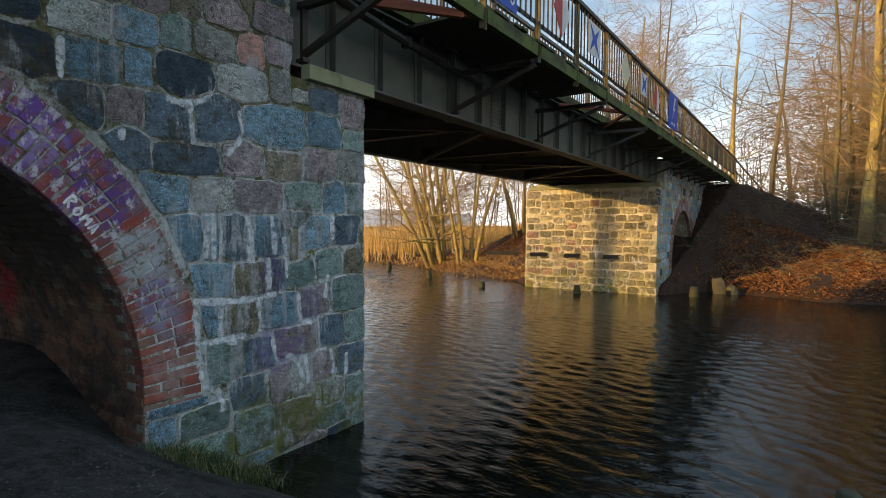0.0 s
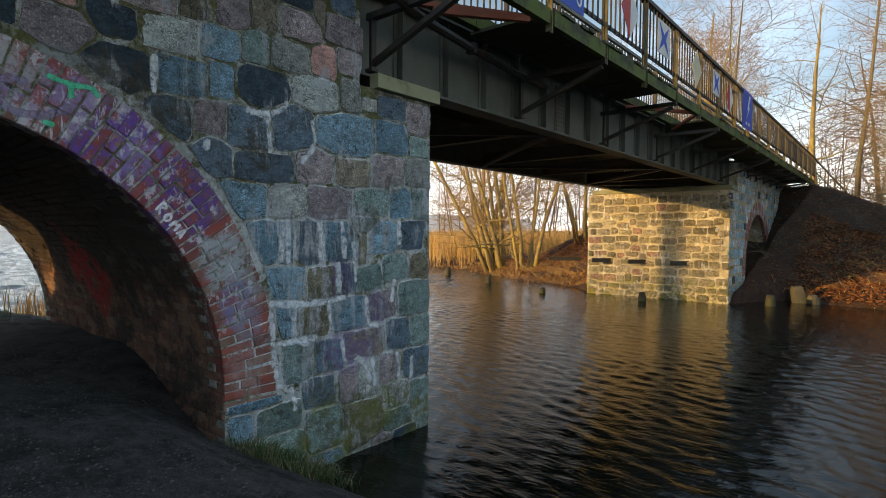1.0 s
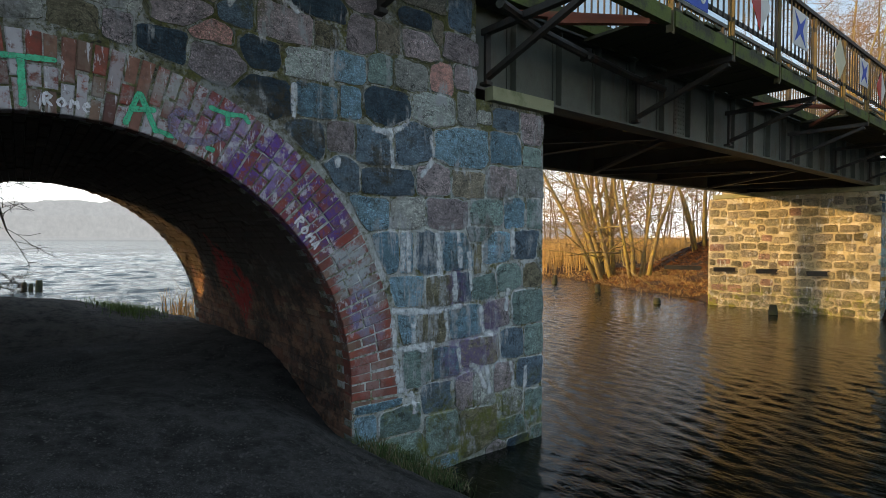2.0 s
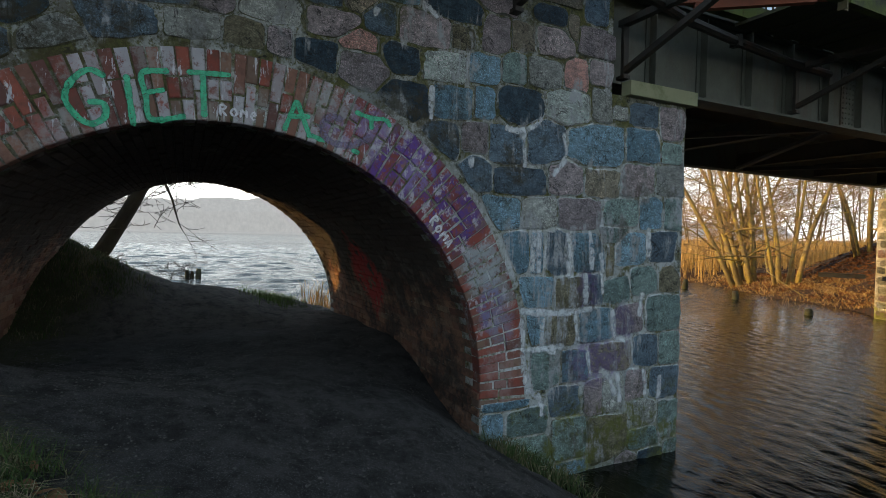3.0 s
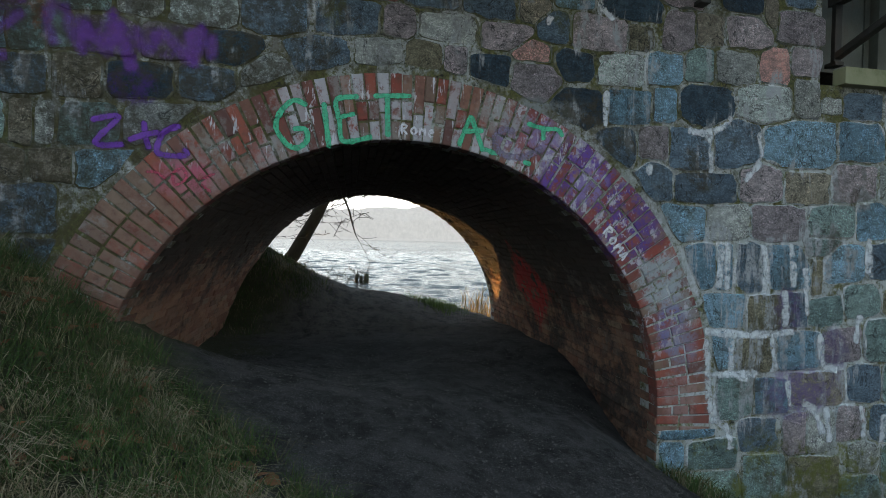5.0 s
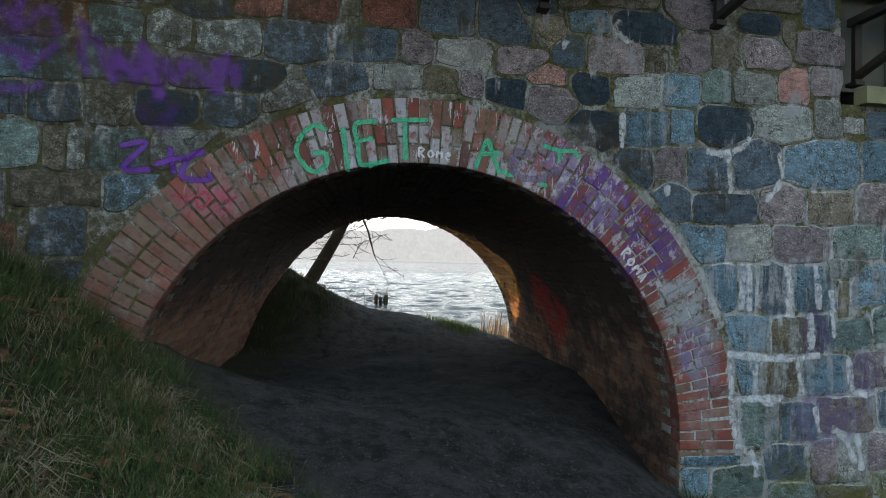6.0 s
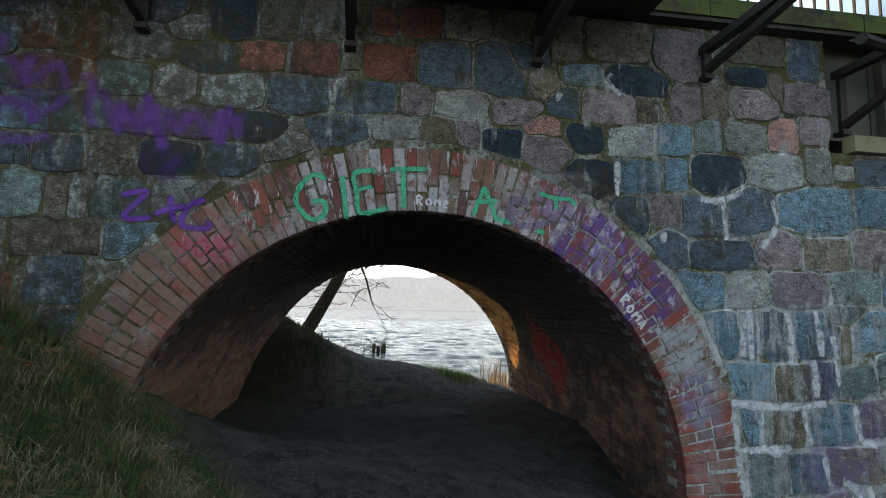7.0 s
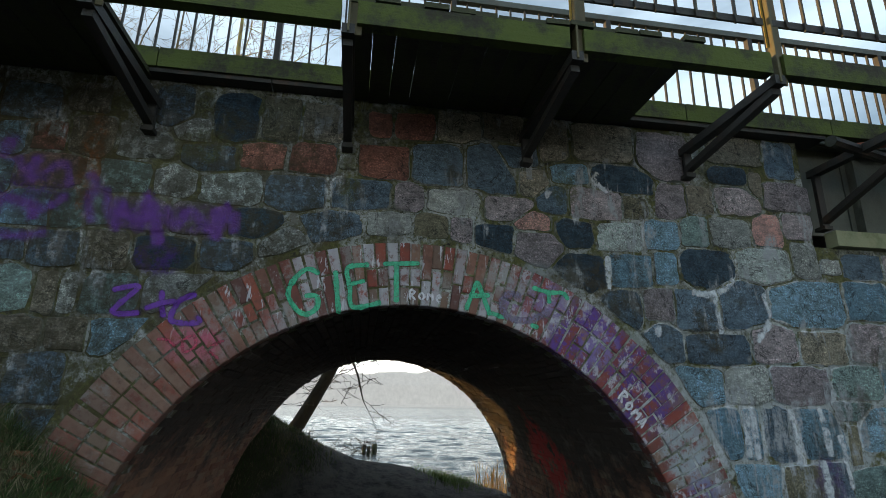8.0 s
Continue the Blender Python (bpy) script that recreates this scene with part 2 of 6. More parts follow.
def mortar_material(name, a, b, moss):
    n = Nodes(name, 0.9)
    col = n.mix(n.step(n.noise(9.0, 6, 0.75), 0.34, 0.66), a, b)
    col = n.mix(n.step(n.noise(2.2, 6, 0.75), 0.36, 0.54), col, moss)
    col = n.mix(1.0, col, n.ramp(n.noise(38.0, 5, 0.8), [(0.34, 0.35), (0.52, 1.0), (0.68, 1.5)] if name != "pale_mortar" else [(0.34, 0.8), (0.52, 1.0), (0.68, 1.1)]), "MULTIPLY")
    n.bump(n.noise(34.0, 8, 0.8), 1.0, 0.035 if name != "pale_mortar" else 0.012)
    line = n.math("ABSOLUTE", n.math("SUBTRACT", n.noise(5.0, 3, 0.6, None, 1.2), 0.5))
    crack = n.math("MULTIPLY", n.step(line, 0.016, 0.004), n.step(n.noise(2.0, 2), 0.42, 0.5))
    col = n.mix(n.math("MULTIPLY", crack, 0.85), col, (0.02, 0.019, 0.017))
    if name == "mortar":
        col = n.mix(n.math("MULTIPLY", n.step(n.math("ADD", n.axis(1), n.noise(1.5, 3)), 1.3, 2.4), n.math("MULTIPLY", n.math("MULTIPLY", n.step(n.noise(7.0, 6, 0.78), 0.42, 0.58), 0.85), n.step(n.axis(2), 3.1, 2.3))), col, (0.60, 0.65, 0.66))
        seep = n.math("MULTIPLY", n.step(n.noise(3.2, 5, 0.7), 0.46, 0.58), n.step(n.noise(40.0, 4, 0.75), 0.36, 0.55))
        col = n.mix(n.math("MULTIPLY", seep, 0.75), col, (0.66, 0.69, 0.70))
    if name == "ring_mortar":
        return n.done(ring_paint(n, col, n.noise(9.0, 2)))
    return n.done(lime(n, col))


MORTAR = mortar_material("mortar", (0.09, 0.09, 0.06), (0.34, 0.35, 0.30), (0.14, 0.14, 0.045))
PALE_MORTAR = mortar_material("pale_mortar", (0.52, 0.48, 0.37), (0.68, 0.64, 0.52), (0.42, 0.37, 0.24))
RING_MORTAR = mortar_material("ring_mortar", (0.12, 0.105, 0.10), (0.30, 0.28, 0.27), (0.12, 0.095, 0.085))


def crust_material():
    """Edges of the fieldstones: earth and moss, with lime where water seeps."""
    n = Nodes("lime_crust", 0.9)
    y, z = n.axis(1), n.axis(2)
    col = n.mix(n.step(n.noise(6.0, 5, 0.75), 0.4, 0.6), (0.12, 0.13, 0.12), (0.30, 0.31, 0.28))
    col = n.mix(n.math("MULTIPLY", n.step(n.noise(2.4, 5, 0.75), 0.42, 0.56), 0.8), col, (0.12, 0.12, 0.04))
    wet = n.math("ADD", n.noise(5.2, 6, 0.78), n.math("MULTIPLY", n.math("MULTIPLY", n.step(y, -0.5, 2.4), n.step(z, 4.0, 2.6)), 0.16))
    col = n.mix(n.math("MULTIPLY", n.step(wet, 0.58, 0.68), 0.8), col, (0.62, 0.67, 0.70))
    col = n.mix(1.0, col, n.ramp(n.noise(60.0, 4, 0.8), [(0.34, 0.5), (0.5, 1.0), (0.66, 1.25)]), "MULTIPLY")
    n.bump(n.noise(40.0, 6, 0.8), 0.8, 0.02)
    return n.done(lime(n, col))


CRUST = crust_material()


def brick_material(name, sprayed=True, dim=1.0):
    n = Nodes(name, 0.85)
    r = n.random() if sprayed else n.island()
    col = n.ramp(r, [(0.0, (0.22, 0.05, 0.035)), (0.2, (0.30, 0.085, 0.055)), (0.36, (0.11, 0.05, 0.045)), (0.5, (0.25, 0.12, 0.085)), (0.64, (0.19, 0.135, 0.095)), (0.78, (0.19, 0.045, 0.035)), (0.9, (0.23, 0.165, 0.12)), (1.0, (0.11, 0.06, 0.05))])
    col = n.mix(n.step(n.noise(14.0, 5, 0.7), 0.4, 0.75), col, (0.12, 0.06, 0.045))
    smear = n.math("MULTIPLY", n.step(n.noise(4.5, 5, 0.7), 0.52, 0.62), n.step(n.noise(24.0, 4, 0.7), 0.36, 0.52))
    col = n.mix(n.math("MULTIPLY", smear, 0.5), col, (0.30, 0.30, 0.29))
    chance = n.math("FRACT", n.math("MULTIPLY", r, 37.0))
    if sprayed:
        crown = n.math("MULTIPLY", n.math("MULTIPLY", n.step(n.axis(2), 2.35, 2.62), n.step(n.axis(1), -1.15, -0.85)), n.math("MULTIPLY", n.step(chance, 0.60, 0.66), n.step(n.noise(16.0, 5, 0.75), 0.36, 0.52)))
        col = n.mix(n.math("MULTIPLY", crown, 0.85), col, n.mix(n.noise(12.0, 3), (0.34, 0.34, 0.37), (0.54, 0.54, 0.58)))
        col = ring_paint(n, col, r)
    n.bump(n.math("ADD", n.noise(30.0, 5, 0.7), n.math("MULTIPLY", n.noise(140.0, 3), 0.4)), 0.7, 0.012)
    return n.done(col)


BRICK = brick_material("brick_sprayed")


def vault_material(name, joined):
    n = Nodes(name, 0.85)
    col = n.ramp(n.island() if joined else n.random(), [(0.0, (0.20, 0.085, 0.055)), (0.35, (0.44, 0.235, 0.145)), (0.5, (0.26, 0.11, 0.07)), (0.75, (0.38, 0.23, 0.155)), (0.9, (0.22, 0.12, 0.085)), (1.0, (0.48, 0.33, 0.22))])
    # dark blotches, heavier towards the crown
    soot_shade = n.math("ADD", n.noise(2.2, 6, 0.8), n.math("MULTIPLY", n.step(n.axis(2), 1.2, 2.4), 0.40))
    # river side darkened further, its deep shade put into the colour
    soot_shade = n.math("ADD", soot_shade, n.math("MULTIPLY", n.step(n.axis(1), 0.2, 1.3), n.math("ADD", -0.04, n.math("MULTIPLY", n.noise(0.9, 4, 0.7), 0.30))))
    col = n.mix(n.math("MULTIPLY", n.step(soot_shade, 0.53, 0.74), 0.9), col, (0.034, 0.031, 0.027))
    col = n.mix(n.math("MULTIPLY", n.step(n.noise(3.1, 4, 0.7), 0.58, 0.7), 0.4), col, (0.27, 0.23, 0.19))
    y, x, z = n.axis(1), n.axis(0), n.axis(2)
    far_side = n.step(y, 1.0, 1.2)
    red = Nodes.noise(n, 7.0, 4, 0.7)
    dx = n.math("ABSOLUTE", n.math("SUBTRACT", x, -6.1))
    dz = n.math("ABSOLUTE", n.math("SUBTRACT", z, 1.55))
    d = n.math("ADD", n.math("MULTIPLY", dx, 1.5), n.math("MULTIPLY", dz, 1.9))
    m = n.math("MULTIPLY", n.step(n.math("ADD", d, red), 1.55, 1.2), far_side)
    scrawl = n.math("ABSOLUTE", n.math("SUBTRACT", n.noise(5.0, 2, 0.5, None, 1.0), 0.5))
    m = n.math("MULTIPLY", m, n.step(scrawl, 0.15, 0.09))
    col = n.mix(n.math("MULTIPLY", m, 0.85), col, (0.55, 0.03, 0.03))
    n.bump(n.noise(26.0, 7, 0.8), 1.0, 0.035)
    return n.done(col)


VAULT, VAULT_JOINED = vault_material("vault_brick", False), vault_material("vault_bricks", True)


def steel_material(name, base, rust):
    n = Nodes(name, 0.62)
    col = n.mix(n.step(n.noise(1.6, 5, 0.7), 0.3, 0.75), base, tuple(0.6 * k for k in base))
    runs = n.noise(1.0, 4, 0.65, n.scaled((5.0, 5.0, 0.7)))
    col = n.mix(n.math("MULTIPLY", n.step(runs, 0.5, 0.72), 0.7), col, rust)
    col = n.mix(n.math("MULTIPLY", n.step(n.noise(3.3, 5, 0.7), 0.56, 0.7), 0.55), col, (0.06, 0.075, 0.03))
    n.bump(n.noise(50.0, 5, 0.7), 0.5, 0.006)
    return n.done(col)


STEEL = steel_material("painted_steel", (0.105, 0.115, 0.095), (0.075, 0.05, 0.03))
IRON = steel_material("dark_iron", (0.030, 0.028, 0.024), (0.07, 0.035, 0.018))
RED_IRON = steel_material("red_lead_iron", (0.30, 0.075, 0.03), (0.12, 0.05, 0.03))
YELLOW = steel_material("yellow_paint", (0.42, 0.27, 0.04), (0.12, 0.065, 0.03))


def wood_material(name, a, b, moss):
    n = Nodes(name, 0.85)
    grain = n.noise(1.0, 5, 0.6, n.scaled((30.0, 2.0, 30.0)))
    col = n.mix(grain, a, b)
    col = n.mix(n.math("MULTIPLY", n.step(n.noise(2.5, 6, 0.75), 0.36, 0.56), moss), col, (0.07, 0.095, 0.012))
    n.bump(n.math("ADD", grain, n.noise(40.0, 4)), 0.6, 0.008)
    return n.done(col)


MOSSY = wood_material("mossy_timber", (0.012, 0.012, 0.008), (0.040, 0.038, 0.022), 1.0)
PLANK = wood_material("weathered_plank", (0.016, 0.014, 0.011), (0.045, 0.038, 0.030), 0.3)


def concrete_material(name, a, b):
    n = Nodes(name, 0.9)
    col = n.mix(n.noise(4.0, 6, 0.7), a, b)
    col = n.mix(n.math("MULTIPLY", n.step(n.noise(3.0, 5, 0.7), 0.48, 0.7), 0.7), col, (0.12, 0.14, 0.06))
    n.bump(n.noise(70.0, 5, 0.7), 0.6, 0.008)
    return n.done(col)


EDGE = concrete_material("edging_concrete", (0.09, 0.095, 0.085), (0.16, 0.165, 0.15))
CAP = concrete_material("cap_stone", (0.20, 0.21, 0.12), (0.32, 0.32, 0.20))


def ground_material():
    n = Nodes("earth", 0.95)
    x, y, z = n.axis(0), n.axis(1), n.axis(2)
    soil = n.mix(n.step(n.noise(4.0, 7, 0.8), 0.36, 0.64), (0.016, 0.0155, 0.015), (0.072, 0.070, 0.068))
    peb = n.step(n.voronoi(55.0), 0.0, 0.5)
    gravel = n.math("MULTIPLY", n.step(n.noise(2.0, 5, 0.75), 0.36, 0.6), n.math("ADD", 0.5, n.math("MULTIPLY", n.step(x, -4.6, -3.2), 0.45)))
    soil = n.mix(n.math("MULTIPLY", n.step(n.noise(110.0, 4, 0.85), 0.53, 0.66), gravel), soil, (0.22, 0.22, 0.225))
    # floor painted darker along the stretch that the vault shades
    shady = n.math("MULTIPLY", n.step(n.math("ADD", x, n.noise(1.5, 4)), -3.4, -4.2), n.step(n.math("ADD", x, n.noise(1.5, 4)), -7.6, -6.4))
    soil = n.mix(n.math("MULTIPLY", shady, 0.25), soil, (0.007, 0.007, 0.006))
    # lake end of the floor painted paler, for the daylight coming in
    daylit = n.math("MULTIPLY", n.step(n.math("ADD", x, n.noise(2.0, 4)), -5.6, -7.0), n.step(n.noise(6.0, 6, 0.8), 0.34, 0.6))
    soil = n.mix(n.math("MULTIPLY", daylit, 0.8), soil, n.mix(n.noise(60.0, 4, 0.8), (0.10, 0.088, 0.075), (0.24, 0.215, 0.19)))
    litter = n.mix(n.voronoi(26.0, "Color"), (0.12, 0.045, 0.018), (0.06, 0.028, 0.015))
    litter = n.mix(n.step(n.math("ADD", n.noise(18.0, 4), n.math("MULTIPLY", n.step(z, 0.6, 1.6), 0.06)), 0.38, 0.62), litter, (0.042, 0.032, 0.024))
    green = n.mix(n.noise(8.0, 5, 0.7), (0.03, 0.04, 0.014), (0.075, 0.075, 0.03))
    far = n.step(y, 10.0, 13.0)
    grassy = n.step(n.math("ADD", n.math("MULTIPLY", n.noise(1.4, 4), 0.7), n.math("MULTIPLY", y, -0.55)), 0.95, 1.35)
    col = n.mix(grassy, soil, green)
    col = n.mix(far, col, litter)
    n.bump(n.math("ADD", n.noise(12.0, 9, 0.85), n.math("MULTIPLY", peb, 0.5)), 1.0, 0.10)
    return n.done(col)


EARTH = ground_material()


def water_material():
    n = Nodes("water", 0.02)
    n.b.inputs["IOR"].default_value = 1.333
    a = n.noise(1.0, 4, 0.5, n.scaled((1.1, 3.2, 1.0)), 0.8)
    b = n.noise(1.0, 3, 0.55, n.scaled((9.0, 19.0, 1.0)), 0.5)
    c = n.noise(1.0, 6, 0.62, n.scaled((5.0, 2.4, 1.0)), 0.6)
    lake = n.step(n.axis(0), -8.0, -12.0)
    h = n.math("ADD", n.math("ADD", n.math("MULTIPLY", a, n.math("SUBTRACT", 0.16, n.math("MULTIPLY", lake, 0.14))), n.math("MULTIPLY", n.math("MULTIPLY", lake, c), 0.9)), n.math("MULTIPLY", b, n.math("SUBTRACT", 0.10, n.math("MULTIPLY", lake, 0.09))))
    n.bump(h, 1.0, 0.06)
    return n.done((0.006, 0.007, 0.005))


WATER = water_material()

# ---- mesh helpers ----


def mesh_of(name, verts, faces, smooth=False):
    me = bpy.data.meshes.new(name)
    me.from_pydata(verts, [], faces)
    me.update()
    if smooth:
        me.shade_smooth()
    return me


def part(name, data, material, parent=None, label=""):
    """A mesh object under a thing or part; data is a mesh or (verts, faces)."""
    if not isinstance(data, bpy.types.Mesh):
        data = mesh_of(name, *data)
    if material and not data.materials:
        data.materials.append(material)
    ob = new(name, data)
    ob.parent = parent
    if label:
        ob["label"] = label
    return ob


def empty(name, place=(0, 0, 0)):
    ob = new(name)
    ob.location = place
    return ob


def box(a, b, w, h, up=(0, 0, 1), data=None):
    """A bar from a to b, w wide and h high."""
    verts, faces = data if data else ([], [])
    a, b = Vector(a), Vector(b)
    d = (b - a).normalized()
    s = d.cross(Vector(up))
    s = s.normalized() if s.length > 1e-5 else Vector((1, 0, 0))
    u = s.cross(d)
    k = len(verts)
    for p in (a, b):
        for i, j in ((-1, -1), (1, -1), (1, 1), (-1, 1)):
            verts.append(tuple(p + s * (i * w / 2) + u * (j * h / 2)))
    faces += [tuple(k + q for q in f) for f in ((0, 3, 2, 1), (4, 5, 6, 7), (0, 1, 5, 4), (1, 2, 6, 5), (2, 3, 7, 6), (3, 0, 4, 7))]
    return verts, faces


def block(x0, x1, y0, y1, z0, z1, data=None):
    return box(((x0 + x1) / 2, y0, (z0 + z1) / 2), ((x0 + x1) / 2, y1, (z0 + z1) / 2), abs(x1 - x0), abs(z1 - z0), data=data)


def tube(points, radii, sides=6, data=None):
    verts, faces = data if data else ([], [])
    k = len(verts)
    pts = [Vector(p) for p in points]
    for i, p in enumerate(pts):
        d = (pts[min(i + 1, len(pts) - 1)] - pts[max(i - 1, 0)]).normalized()
        s = d.cross(Vector((0.3, 0.2, 1.0)) if abs(d.z) < 0.9 else Vector((1, 0, 0))).normalized()
        u = s.cross(d)
        for j in range(sides):
            an = 2 * math.pi * j / sides
            verts.append(tuple(p + (s * math.cos(an) + u * math.sin(an)) * radii[i]))
    for i in range(len(pts) - 1):
        for j in range(sides):
            q = (j + 1) % sides
            faces.append((k + i * sides + j, k + i * sides + q, k + (i + 1) * sides + q, k + (i + 1) * sides + j))
    faces.append(tuple(k + j for j in range(sides))[::-1])
    faces.append(tuple(k + (len(pts) - 1) * sides + j for j in range(sides)))
    return verts, faces


# ---- the lie of the land ----
FACE = -3.71                 # outer face of both abutments
BACK = -8.04                 # their lake side
NEAR_BACK, SKEW = -8.45, 0.07  # lake end of the near passage, and how far it runs aside on the way
ARCH_Y, ARCH_Z, ARCH_R, RING = -0.14, 0.835, 1.86, 0.445
CORNER, SHELF = 3.95, 3.30   # river corner of the near abutment, height of the bearing shelf
FAR = 16.9                   # river face of the far abutment
TOP = 4.2                    # top of the masonry


def near_bank(x, y):
    front = np.interp(y, [-14, -6, -3.3, -2.32, -1.77, -1.18, -0.7, -0.18, 0.6, 1.24, 1.69, 2.0, 2.5, 3.3, 4.6], [4.1, 3.9, 2.55, 1.87, 1.42, 1.16, 1.04, 0.97, 0.84, 0.72, 0.46, 0.28, -0.02, -0.4, -1.3])
    middle = np.interp(y, [-14, -6, -3, -2.0, -1.0, 0.0, 1.0, 1.72, 2.5, 4.0], [4.1, 3.9, 2.0, 0.90, 0.84, 0.84, 0.87, 0.93, 0.2, -1.2])
    back = np.interp(y, [-14, -6, -3, -1.8, -1.59, -0.84, -0.43, 0.39, 1.06, 1.84, 2.5, 4.0], [4.1, 3.9, 2.7, 1.95, 1.80, 1.42, 1.25, 1.13, 0.95, 0.82, 0.3, -1.2])
    k = np.clip((FACE - x) / 2.0, 0, 1)
    k = k * k * (3 - 2 * k)
    z = front * (1 - k) + middle * k
    k = np.clip((-6.9 - x) / 1.7, 0, 1)
    k = k * k * (3 - 2 * k)
    z = z * (1 - k) + back * k
    out = np.clip(x - FACE, 0, None)
    z = z - np.clip(out, 0, 5) * 0.11 * np.clip(1.8 - y, 0, 1) - np.clip(out - 6, 0, None) * 0.3
    lake = np.clip(-9.2 - x - 0.2 * np.clip(-1.0 - y, 0, 4), 0, None)
    # unseen low spit, added to carry trees that shade the far abutment
    spit = np.interp(y, [-40, -30, -9, -7], [-3.0, 0.4, 0.4, -3.0]) - np.clip(-29 - x, 0, None) * 0.6
    return np.where(x < -40, -3.0, np.maximum(z - lake * 0.6, spit))


def far_bank(x, y):
    shore = np.interp(x, [-3000, -70, -21, -18.5, -12.7, -8.8, -8.0, -3.7, -2.6, -1.0, 0.4, 1.9, 10, 60], [2600, 60, 22.8, 22.6, 19.6, 18.0, 17.2, 17.2, 19.2, 18.8, 18.3, 18.7, 20, 26])
    d = y - shore
    flat = np.interp(d, [-3, 0, 0.8, 3, 10, 40, 400], [-1.4, -0.03, 0.35, 0.5, 0.7, 1.5, 6.0])
    wood = np.interp(d, [-3, -0.3, 0.05, 0.35, 2.5, 6, 12, 40, 400], [-1.4, -0.35, 0.12, 0.38, 0.85, 1.7, 2.6, 3.0, 8.0])
    k = np.clip((x + 4) / 6, 0, 1)
    z = flat * (1 - k) + wood * k
    side = np.clip(np.maximum(-8.1 - x, x + 3.7 - np.interp(y, [19.5, 23, 28], [0.0, 0.5, 1.5])), 0, None)
    bank = np.interp(y, [17, 19, 23, 26, 60, 300], [0.2, 0.6, 2.6, 4.0, 4.1, 4.1]) - side * np.interp(y, [20, 30], [0.36, 0.5])
    inside = np.interp(y, [17, 19, 22, 25], [0.0, 0.5, 1.4, 3.2])
    return np.where(d > 0, np.maximum(z, np.where((side <= 0) & (y < 25), inside, bank)), z)


def height(x, y):
    z = np.where(y < 9.5, near_bank(x, y), far_bank(x, y))
    z = np.where((y > 4.6) & (y < 14.2), -1.4, z)
    return np.maximum(z, -3.0)


def bumpy(x, y, z):
    out = z.copy()
    for i in range(len(z)):
        v = Vector((x[i], y[i], 0))
        if z[i] > -0.6 and abs(x[i]) < 60:
            rough = 2.6 if y[i] > 17 else 1.0
            out[i] += rough * (0.05 * noise.noise(v * 1.3) + 0.02 * noise.noise(v * 4.7))
            if y[i] < 5:
                out[i] += 0.014 * noise.noise(v * 8.3) + 0.008 * noise.noise(v * 17.0)
    return out


def ground_sheet():
    xs = np.concatenate([-np.geomspace(3000, 24, 18), np.arange(-22, -9, 0.5), np.arange(-9.2, 0.5, 0.07), np.arange(0.5, 2, 0.15), np.arange(2, 14, 0.5), np.geomspace(15, 3000, 18)])
    ys = np.concatenate([-np.geomspace(3000, 9, 16), np.arange(-8, -3, 0.4), np.arange(-3, 3, 0.07), np.arange(3, 5, 0.15), np.arange(5, 16, 1.5), np.arange(16, 32, 0.35), np.geomspace(33, 3000, 20)])
    gx, gy = np.meshgrid(xs, ys, indexing="ij")
    px, py = gx.ravel(), gy.ravel()
    pz = bumpy(px, py, height(px, py))
    m = len(ys)
    faces = [(i * m + j, (i + 1) * m + j, (i + 1) * m + j + 1, i * m + j + 1) for i in range(len(xs) - 1) for j in range(m - 1)]
    ob = part("ground", mesh_of("ground", list(zip(px.tolist(), py.tolist(), pz.tolist())), faces, True), EARTH)
    return tagged(ob, "dark trodden earth path and leaf-strewn river banks", "ground", kind="structure")


ground_sheet()


